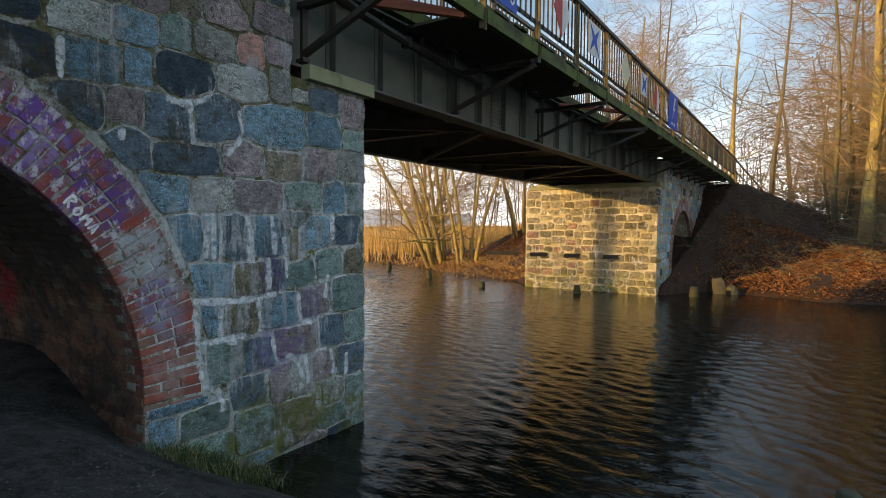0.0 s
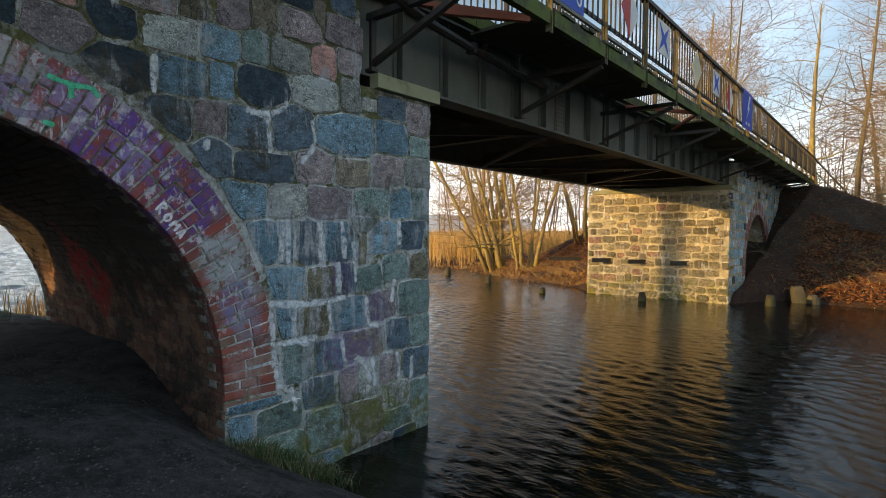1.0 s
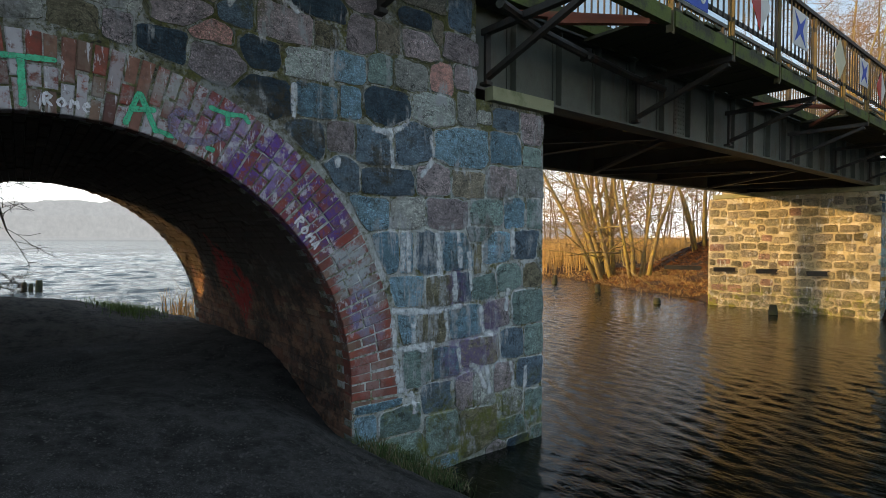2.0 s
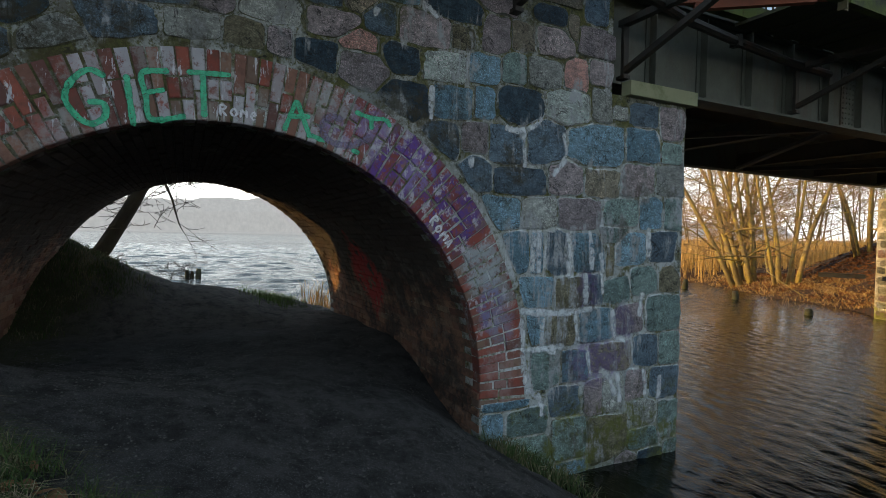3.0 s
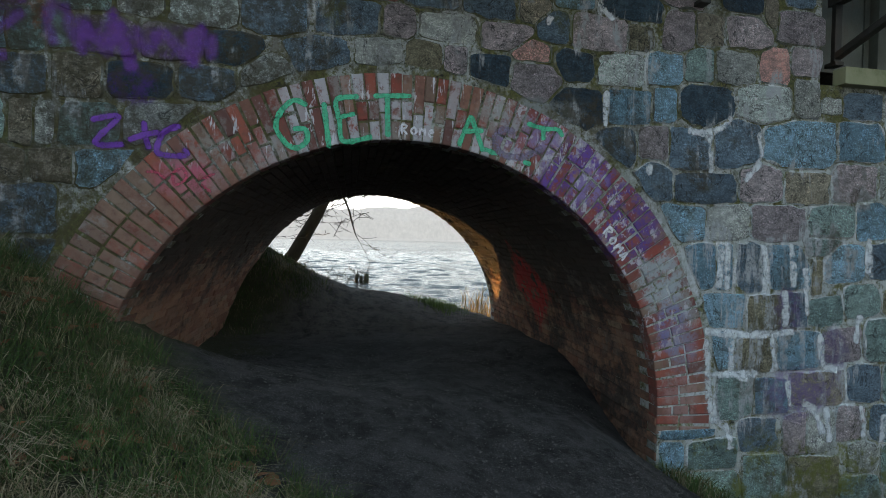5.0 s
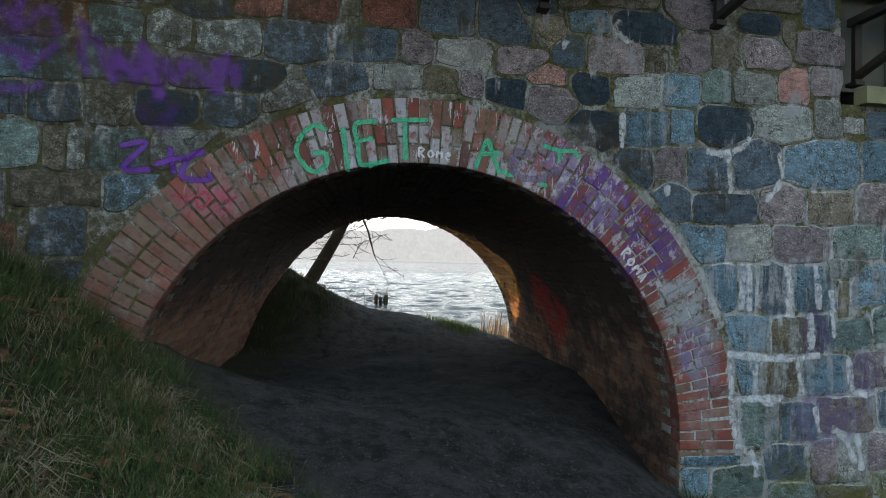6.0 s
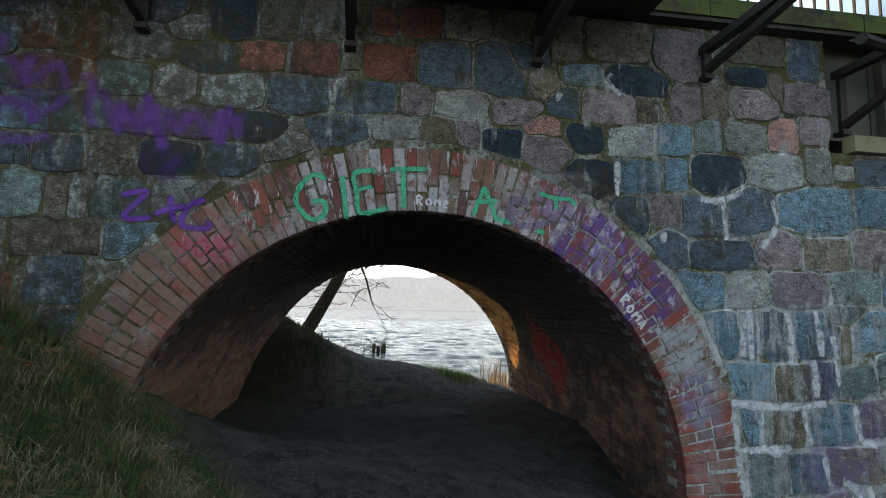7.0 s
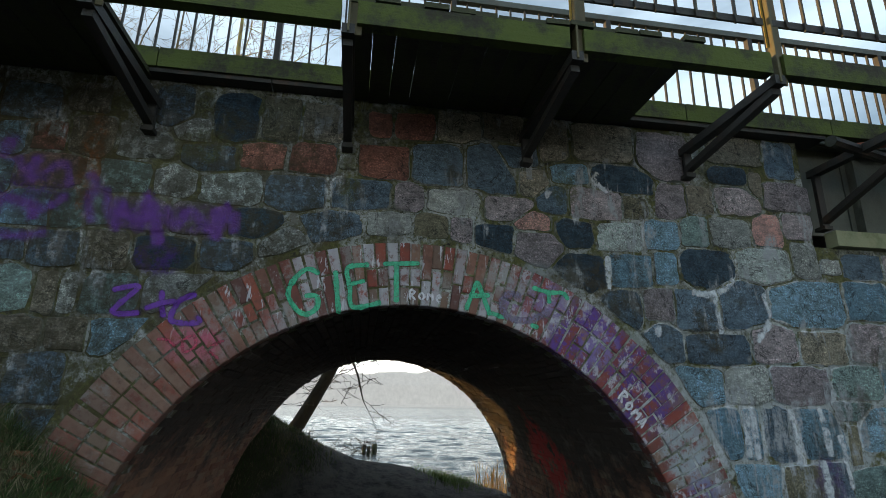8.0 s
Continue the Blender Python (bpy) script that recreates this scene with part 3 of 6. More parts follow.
def water_sheet():
    """River and lake in one sheet, with wind ripples on the river."""
    reach = [-9.5]
    while reach[-1] > -420:
        reach.append(reach[-1] - max(0.08, 0.008 * abs(reach[-1])))
    xs = np.concatenate([-np.geomspace(3000, 450, 8), np.array(reach[:0:-1]), np.arange(-9.5, 2.6, 0.052), np.arange(2.7, 12, 0.3), np.geomspace(13, 3000, 14)])
    ys = np.concatenate([-np.geomspace(3000, 12, 12), np.arange(-10, 1.7, 0.14), np.arange(1.8, 11.5, 0.05), np.arange(11.5, 24, 0.11), np.arange(24.2, 60, 0.6), np.geomspace(61, 3000, 12)])
    gx, gy = np.meshgrid(xs, ys, indexing="ij")
    px, py = gx.ravel(), gy.ravel()
    wave = random.Random(77)
    z = np.zeros_like(px)
    for k in range(60):
        length = 0.12 * (0.38 / 0.12) ** wave.random()
        a = radians(70 + wave.gauss(0, 30))
        q = 2 * math.pi / length
        amp = 0.020 / q
        z += amp * np.sin(q * (px * math.cos(a) + py * math.sin(a)) + wave.uniform(0, 6.28))
    fade = np.clip((px + 20) / 9, 0, 1) * np.clip((11 - px) / 7, 0, 1) * np.clip((py - 1.8) / 1.5, 0, 1) * np.clip((25 - py) / 4, 0, 1)
    gust = 0.85 + 0.25 * np.sin(px * 0.7 + 1.1 * np.sin(py * 0.5)) * np.sin(py * 0.45 + 0.6)
    z = (z + 4.0 * z * np.abs(z)) * fade * gust
    open_water = np.zeros_like(px)
    for k in range(80):
        length = 0.22 * (2.4 / 0.22) ** wave.random()
        a = radians(8 + wave.gauss(0, 30))
        q = 2 * math.pi / length
        seen = np.clip((length - 2.2 * np.maximum(0.08, 0.008 * np.abs(px))) / (0.3 * length), 0, 1)
        open_water += seen * 0.023 / q * np.sin(q * (px * math.cos(a) + py * math.sin(a)) + wave.uniform(0, 6.28))
    z += open_water * np.clip(0.7 + np.abs(px) / 160, 0, 1.5) * np.clip((-9.5 - px) / 5, 0, 1) * np.clip((px + 420) / 60, 0, 1) * np.clip((70 - py) / 30, 0, 1)
    m = len(ys)
    faces = [(i * m + j, (i + 1) * m + j, (i + 1) * m + j + 1, i * m + j + 1) for i in range(len(xs) - 1) for j in range(m - 1)]
    return part("water", mesh_of("water", list(zip(px.tolist(), py.tolist(), z.tolist())), faces, True), WATER)


water = water_sheet()
tagged(water, "dark rippled river water opening into a lake", "water", kind="structure")

# ---- abutments ----


def arc(cy, cz, r, a0, a1, steps):
    return [(cy + r * math.cos(radians(a0 + (a1 - a0) * i / steps)), cz + r * math.sin(radians(a0 + (a1 - a0) * i / steps))) for i in range(steps + 1)]


def abutment(name, sign, corner, arch_y, land, mortar, back=BACK, skew=0.0):
    """Masonry core with the arched passage; sign +1 when the river lies towards +y."""
    c, s = corner - 0.012 * sign, sign
    outline = [(land, -1.0), (land, TOP), (corner - 0.95 * s, TOP), (corner - 0.95 * s, SHELF), (c, SHELF), (c, -1.5)]
    r = ARCH_R + 0.012
    hole = arc(arch_y, ARCH_Z, r, 0, 180, 48)
    if s < 0:
        hole = hole[::-1]
    outline += [(hole[0][0], -1.5)] + hole + [(hole[-1][0], -1.0)]
    n = len(outline)
    verts = [(FACE - 0.006, y, z) for y, z in outline] + [(back, y + skew, z) for y, z in outline]
    faces = [tuple(range(n)), tuple(range(2 * n - 1, n - 1, -1))] + [(i, i + n, (i + 1) % n + n, (i + 1) % n) for i in range(n)]
    bm = bmesh.new()
    vs = [bm.verts.new(v) for v in verts]
    for f in faces:
        bm.faces.new([vs[i] for i in f])
    bmesh.ops.recalc_face_normals(bm, faces=bm.faces)
    bmesh.ops.triangulate(bm, faces=[f for f in bm.faces if len(f.verts) > 4])
    me = bpy.data.meshes.new(name)
    bm.to_mesh(me)
    bm.free()
    return part(name, me, mortar)


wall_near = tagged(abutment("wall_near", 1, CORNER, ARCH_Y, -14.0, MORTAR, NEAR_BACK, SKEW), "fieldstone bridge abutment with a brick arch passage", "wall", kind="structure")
FAR_ARCH = FAR + CORNER - ARCH_Y
wall_far = tagged(abutment("wall_far", -1, FAR, FAR_ARCH, 36.0, PALE_MORTAR), "sunlit fieldstone bridge abutment on the opposite bank", "wall", kind="structure")


def clip(poly, px, py, nx, ny):
    """Keep the side of the line through p where n points away from it."""
    out = []
    for i in range(len(poly)):
        a, b = poly[i], poly[(i + 1) % len(poly)]
        da, db = (a[0] - px) * nx + (a[1] - py) * ny, (b[0] - px) * nx + (b[1] - py) * ny
        if da <= 0:
            out.append(a)
        if (da < 0) != (db < 0) and da != db:
            t = da / (da - db)
            out.append((a[0] + (b[0] - a[0]) * t, a[1] + (b[1] - a[1]) * t))
    return out


RELIEF = ([], [])


def remember(parent, verts, faces):
    """Keep the near wall's relief, for the paint that lies on it."""
    if parent == wall_near:
        b = len(RELIEF[0])
        RELIEF[0].extend(Vector(v) for v in verts)
        RELIEF[1].extend(tuple(b + i for i in f) for f in faces)


def rubble(parent, u0, u1, v0, v1, place, rng, arch=None, cut=None, keys=(), course=0.262, width=0.31, kinds=(), joint=0.014, crust=None, square=(4.5, 11.0), full=1.2):
    """Coursed fieldstones that fill a wall face, each one a rounded piece of its own. place(u, v, d) gives the point d in front of the face."""
    seeds = list(keys)
    v = v0 + course * 0.45
    while v < v1:
        rise = course * rng.uniform(0.9, 1.1)
        u = u0 + rng.uniform(-0.1, 0.08)
        while u < u1:
            w = width * rng.uniform(0.6, 1.4)
            su, sv = u + w / 2, v + rng.uniform(-1, 1) * (0.02 + joint)
            if all(max(abs(su - q[0]) / (q[2] / 2 + 0.07), abs(sv - q[1]) / (q[3] / 2 + 0.06)) > 1 for q in keys):
                seeds.append((su, sv, w - 1.2 * joint, rise - 1.2 * joint, rng.choices(*kinds)[0]))
            u += w
        v += rise
    for su, sv, sw, sh, kind in seeds:
        if su < u0 or su > u1 or sv < v0 or sv > v1 or (cut and cut(su, sv)):
            continue
        power = rng.uniform(*square) if kind != "dark" else rng.uniform(3.0, 4.5)
        skew = rng.uniform(-0.12, 0.12)
        poly = []
        for i in range(26):
            a = 2 * math.pi * (i + 0.5) / 26
            c, s = math.cos(a), math.sin(a)
            k = (abs(c) ** power + abs(s) ** power) ** (-1 / power)
            k *= (1.13 if kind == "dark" else full) + 0.13 * noise.noise(Vector((su * 7 + c * 0.8, sv * 7 + s * 0.8, 2.0))) + 0.03 * noise.noise(Vector((c * 3, s * 3, su * 9)))
            poly.append((su + k * c * sw / 2 + skew * k * s * sh / 2, sv + k * s * sh / 2))
        for px, py, nx, ny in ((u0, v0, -1, 0), (u1 - 0.004, v0, 1, 0), (u0, v0, 0, -1), (u0, v1, 0, 1)):
            poly = clip(poly, px, py, nx, ny)
        if arch:
            ay, az, r = arch
            if abs(su - ay) > r + 0.3:
                pass
            elif sv > 0.70:
                d = math.hypot(su - ay, sv - az)
                if d < r + 0.03:
                    continue
                for turn in (-7, 0, 7):
                    an = math.atan2(sv - az, su - ay) + radians(turn)
                    poly = clip(poly, ay + math.cos(an) * (r + 0.014), az + math.sin(an) * (r + 0.014), -math.cos(an), -math.sin(an))
            elif abs(su - ay) < ARCH_R:
                continue
            else:
                s = 1 if su > ay else -1
                poly = clip(poly, ay + s * (ARCH_R + 0.01), 0, -s, 0)
                poly = clip(poly, 0, 0.71, 0, 1)
            if 0.70 < sv < 1.1 and abs(su - ay) < r + 0.25:
                poly = clip(poly, 0, 0.69, 0, -1)
        for a, b, aw, ah, _ in seeds:
            dx, dy = a - su, b - sv
            q = math.hypot(dx, dy)
            if 1e-5 < q < 0.75 and len(poly) > 2:
                ex, ey = 2 * dx / (sw + aw), 2 * dy / (sh + ah)
                nx, ny = ex * abs(ex) ** 1.6 / (sw + aw), ey * abs(ey) ** 1.6 / (sh + ah)
                size = math.hypot(nx, ny)
                nx, ny = nx / size, ny / size
                mine, other = abs(nx) * sw + abs(ny) * sh, abs(nx) * aw + abs(ny) * ah
                t = mine / (mine + other)
                poly = clip(poly, su + dx * t - nx * joint * 0.5, sv + dy * t - ny * joint * 0.5, nx, ny)
        if len(poly) < 3:
            continue
        area = sum(poly[i - 1][0] * poly[i][1] - poly[i][0] * poly[i - 1][1] for i in range(len(poly))) / 2
        if area < 0.004:
            continue
        cu, cv = sum(p[0] for p in poly) / len(poly), sum(p[1] for p in poly) / len(poly)
        ring = []
        m = len(poly)
        for i in range(m):                       # softened corners, long sides broken up
            p, q = poly[i], poly[(i + 1) % m]
            far = math.hypot(q[0] - p[0], q[1] - p[1])
            for t in ((0.5,) if far < 0.035 else (0.22, 0.5, 0.78) if far < 0.12 else (0.1, 0.3, 0.5, 0.7, 0.9)):
                ring.append((p[0] + (q[0] - p[0]) * t, p[1] + (q[1] - p[1]) * t))
        shape = []
        for p in ring:
            k = 1 + 0.05 * noise.noise(Vector((p[0] * 17, p[1] * 17, su))) + 0.045 * noise.noise(Vector((p[0] * 43, p[1] * 43, sv)))
            shape.append((cu + (p[0] - cu) * k, cv + (p[1] - cv) * k))
        lift = rng.uniform(-0.003, 0.006)
        rim = rng.uniform(0.03, 0.075)
        tilt_u, tilt_v = rng.uniform(-0.03, 0.03), rng.uniform(-0.04, 0.025)
        n = len(shape)
        verts = []
        for k, d in ((1.0, -0.05), (1.0, -0.006), (1 - rim, 0.0), (0.84, 0.005), (0.4, 0.008)):
            for p in shape:
                j = k if k != 1 - rim else 1 - rim * max(0.12, 0.8 + 1.5 * noise.noise(Vector((p[0] * 11, p[1] * 11, 5.0))))
                qu, qv = cu + (p[0] - cu) * j, cv + (p[1] - cv) * j
                bump_ = 0.010 * noise.noise(Vector((qu * 9, qv * 9, su * 3))) + 0.004 * noise.noise(Vector((qu * 27, qv * 27, 3.0))) if k < 1 else 0
                if d == -0.006:
                    d_edge = d + 0.010 * noise.noise(Vector((p[0] * 14, p[1] * 14, 9.0)))
                    verts.append(place(qu, qv, d_edge + lift))
                    continue
                verts.append(place(qu, qv, d + (lift + tilt_u * (qu - cu) + tilt_v * (qv - cv) + bump_ if d > -0.04 else 0)))
        verts.append(place(cu, cv, 0.008 + lift))
        faces = [(r * n + i, r * n + (i + 1) % n, (r + 1) * n + (i + 1) % n, (r + 1) * n + i) for r in range(4) for i in range(n)]
        faces += [(4 * n + i, 4 * n + (i + 1) % n, 5 * n) for i in range(n)]
        ob = part("stone", mesh_of("stone", verts, faces, True), STONE[kind], parent)
        if crust:                                # lime and mortar smeared over the rim
            ob.data.materials.append(crust)
            for f in ob.data.polygons[:2 * n]:
                f.material_index = 1
        remember(parent, verts, faces)


KINDS = (["dark", "blue", "green", "grey", "pink", "red", "pale"], [9, 30, 18, 24, 13, 2, 3])

# ---- bridge girders ----


def stud(x, y, z, r, h, data):
    """A domed rivet head that looks towards +x."""
    verts, faces = data
    k = len(verts)
    for d, q in ((0.0, 1.0), (0.7, 0.75)):
        for i in range(6):
            a = math.pi * i / 3
            verts.append((x + h * d, y + r * q * math.cos(a), z + r * q * math.sin(a)))
    verts.append((x + h, y, z))
    for i in range(6):
        j = (i + 1) % 6
        faces.append((k + i, k + j, k + 6 + j, k + 6 + i))
        faces.append((k + 6 + i, k + 6 + j, k + 12))
    return data


def girder(name, x_web, y0, y1, out, label):
    g = tagged(empty(name, (0, 0, 0)), label, "girder")
    part("web", block(x_web - 0.008, x_web + 0.008, y0, y1, 3.484, 4.286), STEEL, g)
    for nm, z0, z1 in (("bottom_flange", 3.445, 3.47), ("top_flange", 4.30, 4.325)):
        data = block(x_web - 0.12, x_web + 0.12, y0, y1, z0, z1)
        part(nm, data, STEEL, g)
    for z0 in (3.472, 4.286):
        part("flange_angle", block(x_web - 0.085, x_web + 0.085, y0, y1, z0, z0 + 0.012), STEEL, g)
    y, k = y0 + 0.63, 0
    while y < y1:
        data = block(x_web + out * 0.01, x_web + out * 0.10, y - 0.006, y + 0.006, 3.49, 4.28)
        data = block(x_web + out * 0.009, x_web + out * 0.021, y - 0.055, y + 0.055, 3.49, 4.28, data)
        if out > 0:
            for i in range(8):
                stud(x_web + 0.021, y + 0.035, 3.55 + i * 0.095, 0.014, 0.01, data)
        part("stiffener", data, STEEL, g)
        y += 0.72
    return g


girder_front = girder("plate_girder", -3.96, 3.06, 17.8, 1, "riveted grey-green steel plate girder on the abutments")
girder("plate_girder", -7.2, 3.06, 17.8, -1, "riveted dark steel plate girder on the lake side")
splice = block(-3.951, -3.938, 6.98, 7.42, 3.50, 4.20)
for i in range(6):
    for j in range(11):
        stud(-3.938, 7.02 + i * 0.072, 3.54 + j * 0.062, 0.017, 0.012, splice)
part("splice_plate", splice, STEEL, girder_front, "splice plate with rows of rivets")


def cross_frame(y):
    f = tagged(empty("cross_girder", (0, y, 0)), "rusty steel cross girder under the railway deck", "girder", "cross girders of the bridge")
    part("beam", box((-7.07, 0, 3.62), (-4.1, 0, 3.62), 0.02, 0.26), IRON, f)
    part("flange", box((-7.07, 0, 3.492), (-4.1, 0, 3.492), 0.16, 0.014), IRON, f)
    return f


for k in range(6):
    cross_frame(4.3 + 2.6 * k)
for k in range(5):
    brace = tagged(empty("wind_brace", (0, 0, 0)), "rusty angle-iron wind brace under the deck", "brace", "wind braces of the bridge")
    a, b = 4.4 + 2.6 * k, 6.8 + 2.6 * k
    if k % 2:
        a, b = b, a
    part("bar", box((-7.0, a, 3.43), (-4.1, b, 3.43), 0.09, 0.012), IRON, brace)
    part("rib", box((-7.0, a, 3.465), (-4.1, b, 3.465), 0.012, 0.056), IRON, brace)

cap = tagged(empty("bearing_slab", (0, 0, 0)), "mossy pale stone slab under the girder end", "slab", "bearing slabs")
part("slab", block(-3.76, FACE + 0.06, 3.16, CORNER + 0.07, SHELF + 0.004, 3.43), CAP, cap)
part("bearing", block(-4.6, -3.78, 3.25, CORNER - 0.1, SHELF + 0.004, 3.44), IRON, cap)
cap2 = tagged(empty("bearing_slab", (0, 0, 0)), "pale stone slab under the girder on the sunlit abutment", "slab", "bearing slabs")
part("slab", block(-7.9, FACE + 0.05, FAR - 0.06, FAR + 0.66, SHELF + 0.004, 3.43), CAP, cap2)
deck = part("bridge_deck", block(-7.3, -3.86, 3.05, 17.85, 4.33, 4.5), IRON)
tagged(deck, "dark underside of the railway deck between the girders", "deck", kind="structure")

# ---- footway along the bridge ----
RAIL_X, INNER_X = -2.70, -3.70
POSTS = [-4.55 + 1.30 * k for k in range(24)]


def picket_run(owner, x, y0, y1, z0, z1, count):
    for k in range(count):
        y = y0 + (y1 - y0) * (k + 0.5) / count
        lean = random.uniform(-0.004, 0.004)
        part("picket", box((x, y, z0 + random.uniform(-0.012, 0.012)), (x, y + lean, z1), 0.018, 0.013), IRON, owner)


def railing_bay(y):
    r = tagged(empty("railing", (RAIL_X, y, 0)), "rusting iron railing with upright bars and peeling yellow paint", "railing", "railing bays of the footway")
    post = part("post", box((0, 0, 3.98), (0, 0, 5.12), 0.075, 0.012), STEEL_OLD, r)
    part("post_flange", box((0.0, 0.034, 3.98), (0.0, 0.034, 5.12), 0.012, 0.075, (0, 1, 0)), STEEL_OLD, r)
    part("paint_strip", box((-0.0085, -0.012, 4.25), (-0.0085, -0.012, 5.08), 0.004, 0.018, (0, 1, 0)), YELLOW, r, "peeling yellow paint")
    part("handrail", box((0, -0.02, 5.14), (0, 1.3, 5.14), 0.085, 0.055), IRON, r)
    part("bottom_rail", box((0, 0.03, 4.43), (0, 1.27, 4.43), 0.016, 0.05), IRON, r)
    picket_run(r, 0.018, 0.06, 1.27, 4.39, 5.11, 9)
    return r


STEEL_OLD = steel_material("rusted_paint", (0.095, 0.08, 0.03), (0.15, 0.055, 0.015))
first = railing_bay(POSTS[0])
for y in POSTS[1:]:
    copy_thing(first, pose(RAIL_X, y, 0))


def inner_bay(y):
    r = tagged(empty("inner_railing", (INNER_X, y, 0)), "iron railing between footway and track, its bars close together", "railing", "railing bays of the track side")
    part("post", box((0, 0, 4.37), (0, 0, 5.16), 0.05, 0.04), IRON, r)
    part("top_rail", box((0, 0, 5.18), (0, 1.3, 5.18), 0.05, 0.05), STEEL, r)
    picket_run(r, 0.0, 0.05, 1.25, 4.385, 5.17, 10)
    return r


first = inner_bay(POSTS[0] - 0.55)
for y in POSTS[1:]:
    copy_thing(first, pose(INNER_X, y - 0.55, 0))

for k, y in enumerate(POSTS):
    b = tagged(empty("walkway_beam", (RAIL_X, y, 0)), "mossy timber edge beam of the footway", "beam", "edge beams of the footway")
    part("beam", block(-0.04, 0.035, 0.044, 1.256, 4.035, 4.18), MOSSY, b)
for k, y in enumerate(POSTS):
    b = tagged(empty("walkway_stringer", (INNER_X + 0.06, y, 0)), "mossy timber stringer on top of the wall", "beam", "stringers of the footway")
    part("beam", block(-0.05, 0.05, 0.004, 1.296, 4.235, 4.38), MOSSY, b)


def ledge(y0, y1):
    led = tagged(empty("wall_ledge", (0, 0, 0)), "dark timber wall plate under the footway", "beam")
    y = y0
    while y < y1:
        e = min(y + 2.6, y1)
        part("plate", block(FACE - 0.10, FACE + 0.10, y + 0.004, e - 0.004, TOP + 0.002, TOP + 0.033), IRON, led)
        for q in (y + 0.3, e - 0.3):
            part("bolt", stud(FACE + 0.05, q, TOP + 0.033, 0.016, 0.014, ([], [])), IRON, led)
        y = e


ledge(-9.0, 3.2)
ledge(17.9, 27.0)


def bracket(y, foot_x, foot_z, over_wall):
    label = "dark iron bracket carrying the footway, bolted to the " + ("stone wall" if over_wall else "girder")
    b = tagged(empty("walkway_bracket", (0, y, 0)), label, "bracket", "footway brackets")
    part("cantilever", box((foot_x - 0.02, 0, 4.0), (RAIL_X + 0.03, 0, 4.0), 0.07, 0.06), IRON, b)
    part("strut", box((foot_x + 0.04, 0.0, foot_z + 0.04), (RAIL_X - 0.02, 0, 3.95), 0.055, 0.05), IRON, b)
    part("leg", box((foot_x + 0.035, 0.0, foot_z - 0.02), (foot_x + 0.035, 0.0, 4.0), 0.06, 0.035, (1, 0, 0)), IRON, b)
    part("shoe", block(foot_x - 0.03, foot_x + 0.07, -0.038, 0.038, foot_z - 0.03, foot_z), IRON, b)
    return b


for y in (-4.55, -3.25, -1.95, -0.65, 0.65, 1.95):
    bracket(y, FACE + 0.02, 3.80, True)
for y in (3.25, 5.85, 8.45, 11.05, 13.65, 16.25):
    bracket(y, -3.86, 3.52, False)
for y in (18.85, 20.15, 21.45, 22.75, 24.05):
    bracket(y, FACE + 0.02, 3.80, True)

PLANK_MESH = [mesh_of("plank", *box((-0.48 - 0.02 * k, 0, 0), (0.50 + 0.015 * (k % 3), 0, 0), 0.138 + 0.0005 * k, 0.034, (0, 0, 1))) for k in range(4)]
for y0, y1 in ((-4.55, -1.98), (-0.66, 1.42), (4.62, 8.4), (11.1, 26.0)):
    run = tagged(empty("walkway_planks", (0, y0, 0)), "worn planks of the footway with gaps between them", "planks", "plank floors of the footway")
    y = 0.07
    while y < y1 - y0:
        p = part("plank", PLANK_MESH[random.randrange(4)], PLANK, run)
        p.location = (-3.18 + random.uniform(-0.02, 0.02), y, 4.203 + random.uniform(0, 0.012))
        p.rotation_euler = (random.uniform(-0.03, 0.03), random.uniform(-0.015, 0.015), random.uniform(-0.012, 0.012))
        y += random.choice((0.141, 0.141, 0.142, 0.142, 0.148))

# horizontal bracing where planks are missing
for y0, a, b in ((3.3, -3.5, -2.75), (8.5, -3.5, -2.75), (9.8, -2.75, -3.5)):
    d = tagged(empty("footway_brace", (0, 0, 0)), "rust-red iron brace under the open footway", "brace", "footway braces")
    part("bar", box((a, y0, 4.06), (b, y0 + 1.15, 4.06), 0.055, 0.012), RED_IRON, d)
    part("rib", box((a, y0, 4.09), (b, y0 + 1.15, 4.09), 0.012, 0.048), RED_IRON, d)
tie = tagged(empty("footway_tie", (0, 0, 0)), "rust-red angle iron across the open footway, catching the sun", "brace")
part("bar", box((-3.3, 3.50, 4.00), (RAIL_X - 0.03, 4.22, 4.00), 0.06, 0.05), RED_IRON, tie)
pipe = tagged(empty("cable_pipe", (0, 0, 0)), "dark cable pipe beside the girder", "pipe")
part("pipe", tube([(-3.30, 2.9, 4.0), (-3.51, 3.68, 4.0), (-3.63, 4.52, 4.0), (-3.75, 5.6, 4.0), (-3.78, 6.4, 4.0)], [0.045] * 5, 8), IRON, pipe)
part("clamp", box((-3.68, 4.52, 4.0), (-3.58, 4.52, 4.0), 0.06, 0.11), IRON, pipe)

# ---- boards hung on the railing ----


def plain(name, colour, rough=0.6):
    n = Nodes(name, rough)
    return n.done(n.mix(n.math("MULTIPLY", n.noise(6.0, 4, 0.7), 0.5), colour, tuple(0.55 * c for c in colour)))


BLUE, WHITE, RED, CREAM = plain("sign_blue", (0.012, 0.06, 0.42)), plain("sign_white", (0.6, 0.6, 0.58)), plain("sign_red", (0.36, 0.03, 0.03)), plain("sign_cream", (0.55, 0.52, 0.36))
SIGN_X = RAIL_X + 0.06


